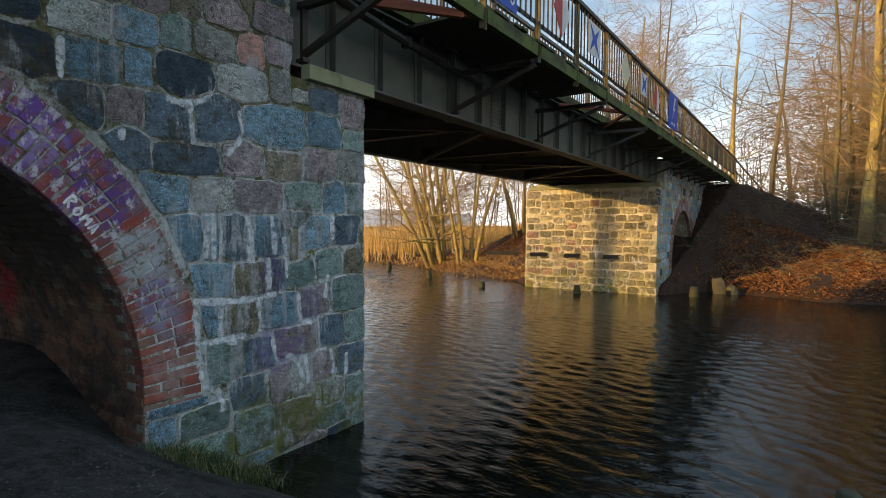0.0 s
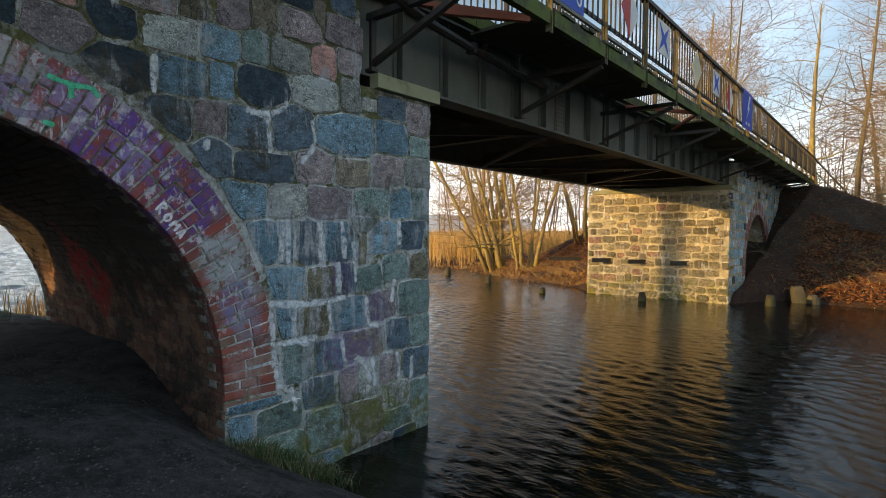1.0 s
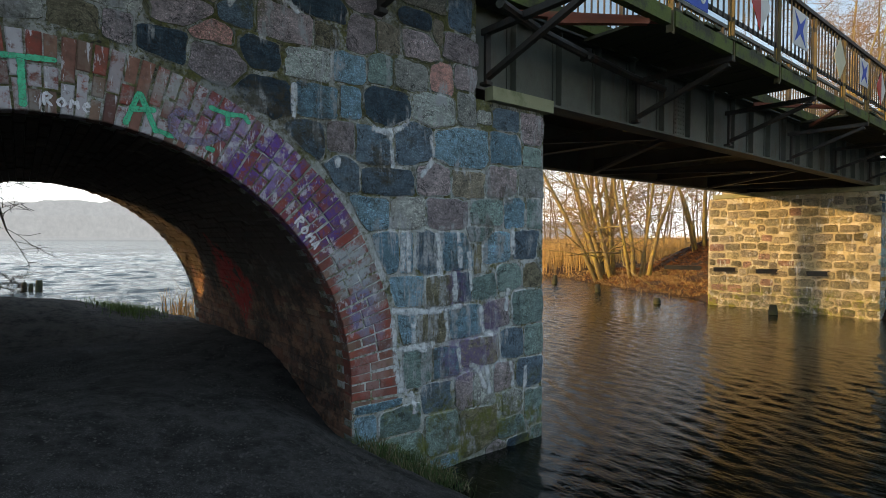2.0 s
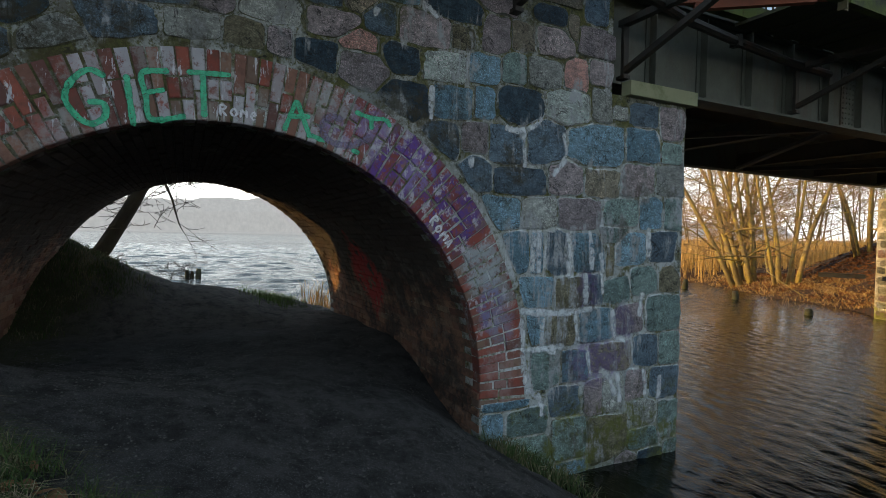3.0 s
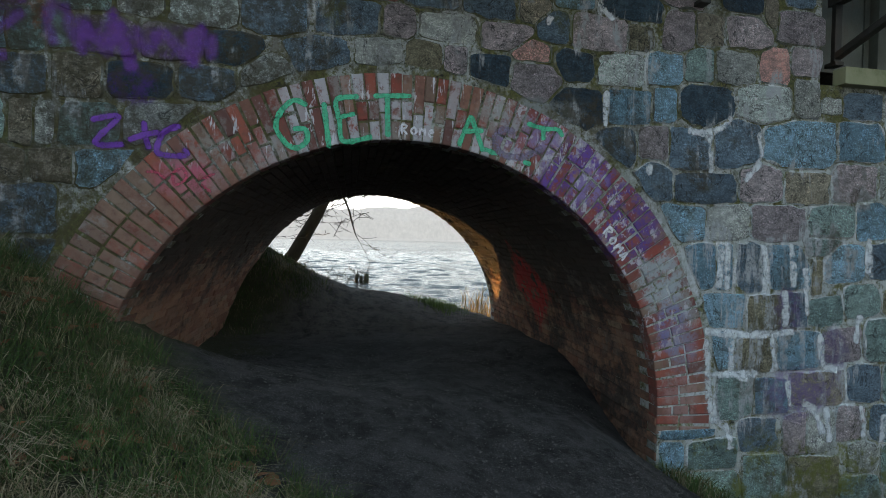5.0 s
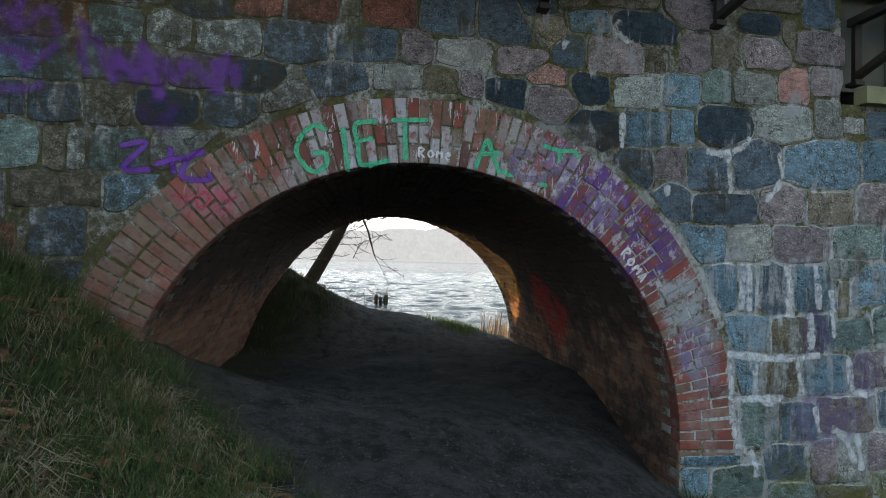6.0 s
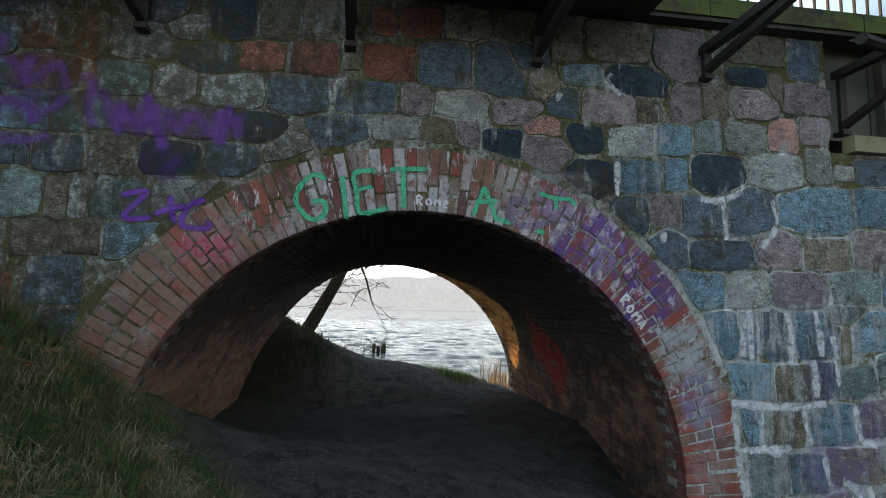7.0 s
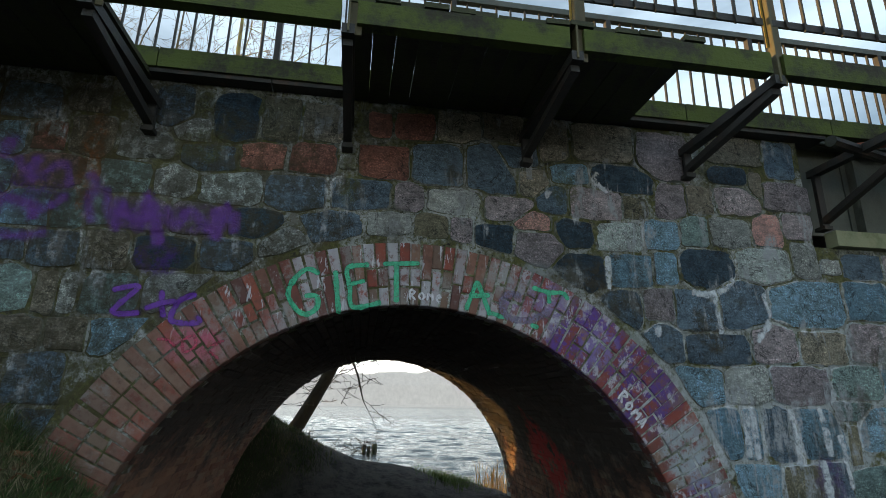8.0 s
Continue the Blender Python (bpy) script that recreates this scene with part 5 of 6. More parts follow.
field("dry_grass", "bleached clumps of dead grass on the bank", STRAW, rng, spots, (0.05, 0.17), 0.0022, (0.9, 2.4))
spots = [(rng.uniform(-3.7, -0.6), rng.uniform(-3.6, -0.4)) for k in range(9000)]
spots += [(rng.uniform(-1.7, 3.5), rng.uniform(-6.0, -1.2)) for k in range(12000)]
spots = [(x, y) for x, y in spots if x > -1.7 and y < -0.9 + 0.5 * noise.noise(Vector((x * 2, y * 2, 0)))]
field("grass", "thin grass beside the trodden path", GRASS, rng, spots, (0.05, 0.15), 0.002, (0.5, 1.6))
spots = [(FACE + 0.03 + abs(rng.gauss(0, 0.22)), rng.uniform(1.75, 2.6)) for k in range(900)]
field("grass", "tufts of straw-coloured grass at the foot of the wall", GRASS, rng, spots, (0.08, 0.24), 0.003, (0.4, 1.4))
spots = [(rng.gauss(-8.9, 0.35), rng.gauss(1.0, 0.22)) for k in range(900)]
field("grass", "green grass at the lake end of the passage", LAKE_GRASS, rng, spots, (0.06, 0.2), 0.004, (0.3, 1.1))
spots = [(rng.gauss(-7.6, 0.5), rng.gauss(-1.75, 0.22)) for k in range(1200)] + [(rng.gauss(-8.3, 0.35), rng.gauss(-1.3, 0.25)) for k in range(2400)]
field("grass", "short dark grass on the shaded slope under the arch", GRASS, rng, spots, (0.04, 0.12), 0.003, (0.4, 1.4))
spots = [(rng.gauss(-9.6, 0.2), rng.gauss(2.0, 0.18)) for k in range(260)]
field("dry_reeds", "sunlit dry reeds on the lake shore", REED, rng, spots, (0.3, 0.75), 0.006, (0.1, 0.4))
spots = []
while len(spots) < 13000:
    x, y = rng.uniform(-48, -11), rng.uniform(22.5, 46)
    if height(np.array([x]), np.array([y]))[0] > -0.25 and (x < -17.3 - 0.5 * (y - 22.5) or y > 28.5):
        spots.append((x, y))
field("reeds", "wide belt of dry golden reeds on the far shore", REED, rng, spots, (1.2, 2.1), 0.012, (0.05, 0.3))
spots = []
while len(spots) < 3600:
    x = rng.uniform(-20, -8) if rng.random() < 0.93 else rng.uniform(-3.5, 9)
    y = rng.uniform(17.2, 23)
    z = ground_at(x, y)
    if -0.02 < z < 0.75 and not (-8.2 < x < -3.6):
        spots.append((x, y))
field("bank_grass", "dry golden grass along the far bank", REED, rng, spots, (0.07, 0.24), 0.006, (0.8, 2.0))


def litter(name, label, rng, spots, size, material=None):
    verts, faces = [], []
    for x, y in spots:
        z = ground_at(x, y) + 0.03
        a, s = rng.uniform(0, 6.28), rng.uniform(*size)
        tilt = Vector((rng.gauss(0, 0.4), rng.gauss(0, 0.4), 1)).normalized()
        u = tilt.cross(Vector((math.cos(a), math.sin(a), 0))).normalized()
        v = tilt.cross(u)
        k = len(verts)
        c = Vector((x, y, z))
        curl = rng.uniform(0.1, 0.5) * s
        for q in (u * s, u * s * 0.35 + v * s * 0.5 + tilt * curl, -u * s * 0.4 + v * s * 0.42 + tilt * curl, -u * s, -u * s * 0.4 - v * s * 0.42 + tilt * curl * 0.6, u * s * 0.35 - v * s * 0.5 + tilt * curl * 0.8):
            verts.append(tuple(c + q))
        faces += [(k, k + 1, k + 2, k + 3), (k, k + 3, k + 4, k + 5)]
    return tagged(part(name, (verts, faces), material or LEAF), label, "leaves", kind="stuff")


spots = []
while len(spots) < 9000:
    x, y = rng.uniform(-16, 9), rng.uniform(18, 33)
    if ground_at(x, y) > 0.15 and not (-8.2 < x < -3.6 and y < 26):
        spots.append((x, y))
while len(spots) < 15000:
    x, y = rng.uniform(-16.5, -8.2), rng.uniform(18.2, 25.0)
    if ground_at(x, y) > 0.05:
        spots.append((x, y))
while len(spots) < 30000:
    x, y = rng.uniform(-2.6, 7), rng.uniform(18.2, 24.0)
    if ground_at(x, y) > 0.05:
        spots.append((x, y))
litter("fallen_leaves", "rust-brown fallen leaves on the far embankment", rng, spots, (0.03, 0.075))
spots = [(x, y) for x, y in ((rng.uniform(-3.6, -1.2), rng.uniform(-3.2, -0.8)) for k in range(520)) if y < min(-1.8 + (x + 3.7), -0.7)]
litter("fallen_leaves", "few brown leaves lying on grass and path", rng, spots, (0.02, 0.062), DULL_LEAF)

# pebbles on the path
PEBBLE = plain("pebble", (0.13, 0.125, 0.115), 0.85)
verts, faces = [], []
for k in range(9000):
    x, y = rng.uniform(-7.5, -2.3), rng.uniform(-1.6, 1.6)
    if x > FACE - 0.2:
        y = rng.uniform(-1.2, 1.7)
    z, r = ground_at(x, y) + 0.006, abs(rng.gauss(0.001, 0.003)) + 0.0018
    b = len(verts)
    for dx, dy, dz in ((1, 0, 0), (0, 1.2, 0), (-1.1, 0, 0), (0, -1, 0), (0.1, 0, 0.7), (0, 0, -0.7)):
        verts.append((x + dx * r, y + dy * r, z + dz * r))
    faces += [(b + i, b + (i + 1) % 4, b + 4) for i in range(4)] + [(b + (i + 1) % 4, b + i, b + 5) for i in range(4)]
tagged(part("pebbles", (verts, faces), PEBBLE), "small grey pebbles scattered on the earth path", "pebbles", kind="stuff")
edging = tagged(empty("edging_stone", (0, 0, 0)), "worn grey concrete edging where path meets the arch", "edging")
part("block", box((-3.42, 1.645, 0.345), (-3.02, 1.73, 0.25), 0.10, 0.2), EDGE, edging)

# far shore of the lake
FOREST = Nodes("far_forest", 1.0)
# distance haze is put into the pale tone and the emission
haze_tone = FOREST.mix(FOREST.noise(1.0, 6, 0.75, FOREST.scaled((0.2, 0.2, 0.06))), (0.26, 0.235, 0.22), (0.46, 0.42, 0.385))
FOREST.done(haze_tone)
FOREST.put(FOREST.b.inputs["Emission Color"], haze_tone)
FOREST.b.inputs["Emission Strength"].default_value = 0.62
verts, faces = [], []
rows = 240
for k in range(rows):
    y = -900 + 2100 * k / (rows - 1)
    hgt = 40 + 13 * noise.noise(Vector((y * 0.004, 1, 0))) + 4 * noise.noise(Vector((y * 0.03, 2, 0))) + 3.5 * noise.noise(Vector((y * 0.15, 5, 0)))
    verts += [(-690, y, -1), (-697, y, 2.5), (-712, y, hgt * 0.6), (-730, y, hgt), (-800, y, hgt * 0.8)]
for k in range(rows - 1):
    for j in range(4):
        faces.append((k * 5 + j, (k + 1) * 5 + j, (k + 1) * 5 + j + 1, k * 5 + j + 1))
tagged(part("backdrop_forest", (verts, faces), FOREST.mat), "wooded hills on the far lake shore, haze in their colour and glow", "forest", kind="structure")

# ---- pieces of the masonry ----
rng = random.Random(17)
# fieldstones that can be told apart: middle along and up the wall, breadth, height
KEY_STONES = []
KEY_STONES += [(*q, "slate") for q in ((-1.83, 4.01, 0.22, 0.28), (2.82, 4.01, 0.31, 0.31), (-2.72, 3.95, 0.33, 0.24), (0.57, 3.85, 0.33, 0.18), (0.4, 3.75, 0.38, 0.38), (0.01, 3.72, 0.36, 0.31), (-1.56, 3.64, 0.32, 0.2), (0.86, 3.53, 0.22, 0.21), (-0.52, 3.46, 0.41, 0.22), (-0.98, 3.44, 0.4, 0.25), (-0.7, 3.2, 0.4, 0.24), (3.4, 3.14, 0.34, 0.2), (-1.36, 2.99, 0.34, 0.22), (-2.65, 2.98, 0.2, 0.18), (-2.39, 2.95, 0.27, 0.22), (2.31, 2.82, 0.37, 0.37), (1.91, 2.75, 0.37, 0.29), (1.36, 2.73, 0.39, 0.27), (1.64, 2.5, 0.29, 0.25), (2.06, 2.47, 0.48, 0.22), (-2.32, 2.18, 0.29, 0.29), (3.69, 1.97, 0.4, 0.28), (-2.26, 1.92, 0.23, 0.2), (2.44, 1.92, 0.23, 0.37))]
KEY_STONES += [(*q, "slate") for q in ((2.85, 1.58, 0.2, 0.27), (3.49, 1.01, 0.3, 0.29), (3.73, 0.69, 0.36, 0.3), (2.58, 0.65, 0.32, 0.26))]
KEY_STONES += [(*q, "brown") for q in ((0.48, 4.08, 0.29, 0.23), (2.44, 4.08, 0.46, 0.27), (0.16, 4.05, 0.32, 0.22), (1.27, 4.05, 0.47, 0.35), (-2.36, 4.01, 0.22, 0.21), (0.9, 4, 0.22, 0.38), (-0.83, 3.98, 0.27, 0.27), (2.56, 3.79, 0.11, 0.19), (-2.31, 3.75, 0.25, 0.28), (0.72, 3.66, 0.23, 0.21), (2.06, 3.61, 0.23, 0.21), (-2.08, 2.98, 0.26, 0.24), (-2.38, 2.68, 0.12, 0.28), (2.92, 2.51, 0.38, 0.25), (-2.22, 2.44, 0.23, 0.19), (-2.48, 2.44, 0.25, 0.21), (3.07, 0.98, 0.48, 0.25))]
KEY_STONES += [(*q, "red") for q in ((-0.17, 4.02, 0.29, 0.2), (-0.42, 4.01, 0.16, 0.18), (-2.56, 3.72, 0.2, 0.19), (-0.39, 3.71, 0.34, 0.23), (-0.86, 3.7, 0.29, 0.23), (-1.22, 3.69, 0.27, 0.19))]
KEY_STONES += [(*q, "blue") for q in ((1, 3.76, 0.29, 0.17), (-2.76, 3.67, 0.17, 0.24), (1.71, 3.31, 0.27, 0.21), (-2.59, 3.22, 0.26, 0.22), (1.71, 3.05, 0.17, 0.22), (1.43, 3.03, 0.32, 0.25), (3.4, 2.89, 0.41, 0.32), (2.84, 2.84, 0.6, 0.37), (-1.88, 2.42, 0.43, 0.26), (3.52, 2.28, 0.29, 0.32), (1.87, 2.22, 0.37, 0.26), (3.28, 1.94, 0.38, 0.29), (2.79, 1.92, 0.31, 0.35), (2.03, 1.9, 0.26, 0.34), (2.24, 1.9, 0.14, 0.36), (2.23, 1.59, 0.36, 0.26), (2.24, 1.28, 0.17, 0.28), (2.9, 1.28, 0.41, 0.29), (2.67, 0.92, 0.29, 0.26), (1.96, 0.69, 0.42, 0.12), (1.83, 0.52, 0.24, 0.23))]
KEY_STONES += [(*q, "rust") for q in ((-2.54, 3.47, 0.39, 0.23),)]
KEY_STONES += [(*q, "green") for q in ((-2.05, 3.48, 0.28, 0.24), (1.98, 3.35, 0.23, 0.25), (-2.35, 3.23, 0.19, 0.24), (-2.18, 3.23, 0.13, 0.2), (3.78, 2.84, 0.29, 0.21), (-2.58, 2.69, 0.22, 0.27), (-2, 2.68, 0.31, 0.24), (3.79, 2.28, 0.21, 0.31), (3.15, 2.25, 0.4, 0.27), (3.05, 2.07, 0.31, 0.16), (3.46, 1.66, 0.34, 0.26), (3.12, 1.56, 0.3, 0.24), (3.7, 1.35, 0.43, 0.34), (3.8, 1.01, 0.25, 0.31), (2.33, 0.95, 0.33, 0.31), (2.16, 0.53, 0.4, 0.23), (3.82, 0.35, 0.26, 0.33), (2.62, 0.31, 0.37, 0.35), (2.17, 0.25, 0.49, 0.27), (3.49, 0.18, 0.38, 0.21))]
KEY_STONES += [(*q, "grey") for q in ((-1.68, 3.84, 0.22, 0.16), (-0.64, 3.7, 0.12, 0.1), (-1.96, 3.69, 0.31, 0.22), (-1.75, 3.47, 0.24, 0.22), (0.13, 3.45, 0.4, 0.2), (2.28, 3.37, 0.34, 0.24), (3.11, 3.31, 0.2, 0.18), (-0.34, 3.23, 0.3, 0.25), (2.89, 3.18, 0.22, 0.3), (3.11, 3.15, 0.18, 0.12), (-1.02, 3.07, 0.35, 0.21), (-1.62, 2.71, 0.45, 0.28), (-2.26, 2.69, 0.1, 0.27), (3.74, 2.58, 0.34, 0.3), (2.26, 2.23, 0.34, 0.27), (3.11, 0.66, 0.24, 0.3), (3.52, 0.43, 0.25, 0.24))]
KEY_STONES += [(*q, "dark") for q in ((-1.41, 3.97, 0.3, 0.37), (2.33, 3.85, 0.33, 0.16), (1.44, 3.74, 0.49, 0.22), (1.02, 3.28, 0.27, 0.21), (-1.22, 3.19, 0.33, 0.22), (0.43, 3.19, 0.32, 0.21), (2.06, 3.08, 0.41, 0.3), (1.02, 2.99, 0.46, 0.27), (-1.74, 2.96, 0.37, 0.22))]
KEY_STONES += [(*q, "pale") for q in ((-1.38, 3.44, 0.37, 0.23), (1.37, 3.27, 0.33, 0.23), (2.54, 3.11, 0.45, 0.29))]
KEY_STONES += [(*q, "pink") for q in ((1.78, 3.95, 0.4, 0.37), (2.81, 3.7, 0.39, 0.25), (2.37, 3.63, 0.37, 0.24), (1.82, 3.59, 0.23, 0.28), (1.2, 3.52, 0.38, 0.25), (-0.2, 3.46, 0.22, 0.21), (2.87, 3.45, 0.24, 0.22), (0.52, 3.43, 0.36, 0.17), (0.18, 3.24, 0.16, 0.21), (-1.93, 3.22, 0.32, 0.22), (-1.57, 3.21, 0.33, 0.2), (0.73, 3.13, 0.42, 0.26), (3.76, 3.1, 0.33, 0.3), (1.62, 2.78, 0.3, 0.21), (3.34, 2.56, 0.4, 0.29), (2.52, 2.53, 0.35, 0.28), (2.67, 2.23, 0.46, 0.28), (3.29, 1.32, 0.35, 0.26), (3.39, 0.71, 0.27, 0.26), (2.88, 0.64, 0.21, 0.27))]
KEY_STONES += [(*q, "olive") for q in ((-1.12, 3.98, 0.26, 0.31), (1.51, 3.52, 0.18, 0.17), (-0.03, 3.25, 0.23, 0.25), (-2.03, 2.15, 0.27, 0.29), (3.04, 1.83, 0.09, 0.29), (3.77, 1.66, 0.25, 0.25), (2.58, 1.55, 0.3, 0.26), (2.52, 1.27, 0.31, 0.27), (3.06, 0.25, 0.45, 0.36))]
KEY_STONES += [(*q, "rose") for q in ((2.6, 3.4, 0.25, 0.25), (0.7, 3.35, 0.25, 0.14))]
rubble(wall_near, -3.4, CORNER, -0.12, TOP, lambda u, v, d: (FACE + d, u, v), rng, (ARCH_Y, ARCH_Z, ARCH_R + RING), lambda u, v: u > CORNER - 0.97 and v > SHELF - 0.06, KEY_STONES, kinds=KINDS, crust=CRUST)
SUNNY = (["olive", "brown", "rust"], [60, 34, 4])
rubble(wall_far, -8.0, FACE, 0.0, SHELF, lambda u, v, d: (u, FAR - d, v), rng, kinds=SUNNY, course=0.25, width=0.36, joint=0.045, square=(3.2, 6.0), full=1.12)
rubble(wall_far, FAR, 25.5, 0.0, TOP, lambda u, v, d: (FACE + d, u, v), rng, (FAR_ARCH, ARCH_Z, ARCH_R + RING), lambda u, v: u < FAR + 0.97 and v > SHELF - 0.06, kinds=KINDS, course=0.27, width=0.36, joint=0.04, square=(2.8, 5.0), full=1.06)


def voussoirs(parent, ay, a0, a1, material, rng):
    """Bricks of the arch ring, course by course, each laid towards the centre."""
    step = math.degrees(0.066 / ARCH_R)
    k, a = 0, a0
    while a < a1:
        bonds = ((0.25, 0.17), (0.17, 0.25), (0.12, 0.12, 0.17))
        r = ARCH_R + 0.004
        for length in bonds[(k + rng.randrange(2)) % 3]:
            r1 = r + length
            half0, half1 = r * radians(step) / 2 - 0.0035, r1 * radians(step) / 2 - 0.004
            mid = radians(a + rng.uniform(-0.14, 0.14))
            c, s = math.cos(mid), math.sin(mid)
            front = FACE + rng.uniform(-0.006, 0.006)
            verts = []
            for x, inset in ((FACE - 0.11, 0.0), (front - 0.006, 0.0), (front, 0.007)):
                for rr, hh, sg in ((r, half0, -1), (r1, half1, -1), (r1, half1, 1), (r, half0, 1)):
                    q = rr + (inset if rr == r else -inset)
                    w = (hh - inset) * sg
                    verts.append((x, ay + q * c - w * s, ARCH_Z + q * s + w * c))
            faces = [(4 * j + i, 4 * j + (i + 1) % 4, 4 * j + 4 + (i + 1) % 4, 4 * j + 4 + i) for j in range(2) for i in range(4)] + [(8, 9, 10, 11)]
            part("brick", (verts, faces), material, parent)
            remember(parent, verts, faces)
            r = r1 + 0.011
        a += step
        k += 1


def ring_bed(parent, ay, a0, a1):
    """Mortar bed between the bricks of a ring."""
    inner, outer = arc(ay, ARCH_Z, ARCH_R + 0.006, a0, a1, 60), arc(ay, ARCH_Z, ARCH_R + RING - 0.012, a0, a1, 60)
    verts, faces = [], []
    for (y0, z0), (y1, z1) in zip(inner, outer):
        verts += [(FACE - 0.009, y0, z0), (FACE - 0.009, y1, z1), (FACE - 0.05, y0, z0), (FACE - 0.05, y1, z1)]
    for i in range(60):
        b = 4 * i
        faces += [(b, b + 1, b + 5, b + 4), (b + 1, b + 3, b + 7, b + 5), (b + 2, b, b + 4, b + 6)]
    part("mortar_bed", (verts, faces), RING_MORTAR, parent)


ring_bed(wall_near, ARCH_Y, -4, 164)
ring_bed(wall_far, FAR_ARCH, 8, 184)
voussoirs(wall_near, ARCH_Y, -3.6, 163, BRICK, rng)
voussoirs(wall_far, FAR_ARCH, 10, 183, brick_material("brick_far", True), rng)


def vault(parent, ay, x_from, x_to, a0, a1, material, rng, joined):
    """Bricks of the barrel, in courses along the passage."""
    step = math.degrees(0.062 / ARCH_R)
    all_v, all_f = [], []
    a, k = a0, 0
    while a < a1:
        x = x_from - (0.13 if k % 2 else 0.0)
        while x - 0.25 > x_to:
            x1 = x - 0.25
            lift = rng.uniform(0.0, 0.016)
            half = radians(step) / 2
            verts = []
            for rr, xi, ai in ((ARCH_R + 0.013, 0.0, 0.08), (ARCH_R + 0.006 - lift, 0.0, 0.08), (ARCH_R - lift, 0.008, 0.2)):
                for xx, sg in ((x - 0.005 - xi, -1), (x1 + 0.005 + xi, -1), (x1 + 0.005 + xi, 1), (x - 0.005 - xi, 1)):
                    an = radians(a) + sg * half * (1 - ai)
                    verts.append((xx, ay + SKEW * (FACE - xx) / (FACE - NEAR_BACK) + rr * math.cos(an), ARCH_Z + rr * math.sin(an)))
            faces = [(4 * j + i, 4 * j + 4 + i, 4 * j + 4 + (i + 1) % 4, 4 * j + (i + 1) % 4) for j in range(2) for i in range(4)] + [(11, 10, 9, 8)]
            if joined:
                b = len(all_v)
                all_v += verts
                all_f += [tuple(b + i for i in f) for f in faces]
            else:
                part("brick", (verts, faces), material, parent)
            x = x1
        a += step
        k += 1
    if joined:
        tagged(part("vault_bricks", (all_v, all_f), material, parent), "dark-blotched bricks of the barrel vault, shade painted on the river side", kind="stuff")


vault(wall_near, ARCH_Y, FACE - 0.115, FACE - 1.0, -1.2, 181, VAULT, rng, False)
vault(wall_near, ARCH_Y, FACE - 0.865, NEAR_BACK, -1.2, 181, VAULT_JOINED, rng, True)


def foot_courses(parent, x_from, x_to, z0, z1, material, rng):
    """Upright brickwork between the springing of the barrel and the earth, on the river side."""
    all_v, all_f = [], []
    z, k = z1, 0
    while z > z0:
        x = x_from - (0.13 if k % 2 else 0.0)
        while x - 0.25 > x_to:
            x1 = x - 0.25
            proud = rng.uniform(0.002, 0.018)
            verts = []
            for d, inset in ((-0.02, 0.0), (proud - 0.006, 0.0), (proud, 0.007)):
                for xx, zz in ((x - 0.005 - inset, z - 0.058 + inset), (x1 + 0.005 + inset, z - 0.058 + inset), (x1 + 0.005 + inset, z - inset), (x - 0.005 - inset, z - inset)):
                    verts.append((xx, ARCH_Y + SKEW * (FACE - xx) / (FACE - NEAR_BACK) + ARCH_R - d, zz))
            j = len(all_v)
            all_v += verts
            all_f += [(j + 4 * r + i, j + 4 * r + 4 + i, j + 4 * r + 4 + (i + 1) % 4, j + 4 * r + (i + 1) % 4) for r in range(2) for i in range(4)] + [(j + 11, j + 10, j + 9, j + 8)]
            x = x1
        z -= 0.064
        k += 1
    tagged(part("foot_bricks", (all_v, all_f), material, parent), "bricks at the foot of the vault, shade put into their dark colour", kind="stuff")


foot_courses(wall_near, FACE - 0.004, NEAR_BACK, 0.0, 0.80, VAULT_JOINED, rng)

mark = tagged(empty("painted_mark", (FACE + 0.02, FAR + 0.35, 1.05)), "small yellow paint mark on the abutment corner", "mark")
part("paint", block(-0.02, 0.006, -0.28, 0.22, -0.05, 0.05), YELLOW, mark)

# ---- sprayed writing ----
from mathutils.bvhtree import BVHTree

relief = BVHTree.FromPolygons(*RELIEF)


def feather(n):
    """How full the paint lies across a stroke, 0 at its edges."""
    a = n.t.nodes.new("ShaderNodeAttribute")
    a.attribute_name = "cover"
    return a.outputs["Fac"]


def paint_material(name, colour, cover=(0.25, 0.5), thick=0.92, grain=75.0, soft=0.35):
    n = Nodes(name, 0.55)
    n.bump(n.noise(90.0, 4, 0.7), 0.5, 0.006)
    n.done(n.mix(n.step(n.noise(26.0, 4, 0.7), 0.4, 0.7), colour, tuple(0.62 * c for c in colour)))
    body = n.math("MULTIPLY", n.step(n.noise(grain, 5, 0.8), *cover), thick)
    n.put(n.b.inputs["Alpha"], n.math("MULTIPLY", body, n.step(n.math("ADD", feather(n), n.math("MULTIPLY", n.noise(45.0, 3, 0.7), 0.5)), 0.25, 0.25 + soft)))
    return n.mat


GREEN_PAINT = paint_material("green_paint", (0.07, 0.50, 0.27), (0.27, 0.5), 1.0, soft=0.45)
WHITE_PAINT = paint_material("white_paint", (0.74, 0.74, 0.78), (0.1, 0.3), 1.0)
PURPLE_PAINT = paint_material("purple_paint", (0.17, 0.04, 0.40), (0.22, 0.5), 0.85, soft=0.8)
PINK_PAINT = paint_material("pink_paint", (0.66, 0.09, 0.17), (0.30, 0.58), 0.85, soft=0.7)


def on_wall(y, z):
    best = FACE - 0.006
    for dy, dz in ((0, 0), (0.008, 0), (-0.008, 0), (0, 0.008), (0, -0.008)):
        hit = relief.ray_cast(Vector((FACE + 0.4, y + dy, z + dz)), Vector((-1, 0, 0)))
        if hit[0]:
            best = max(best, hit[0].x)
    return best + 0.0025


COATS = [0.0]


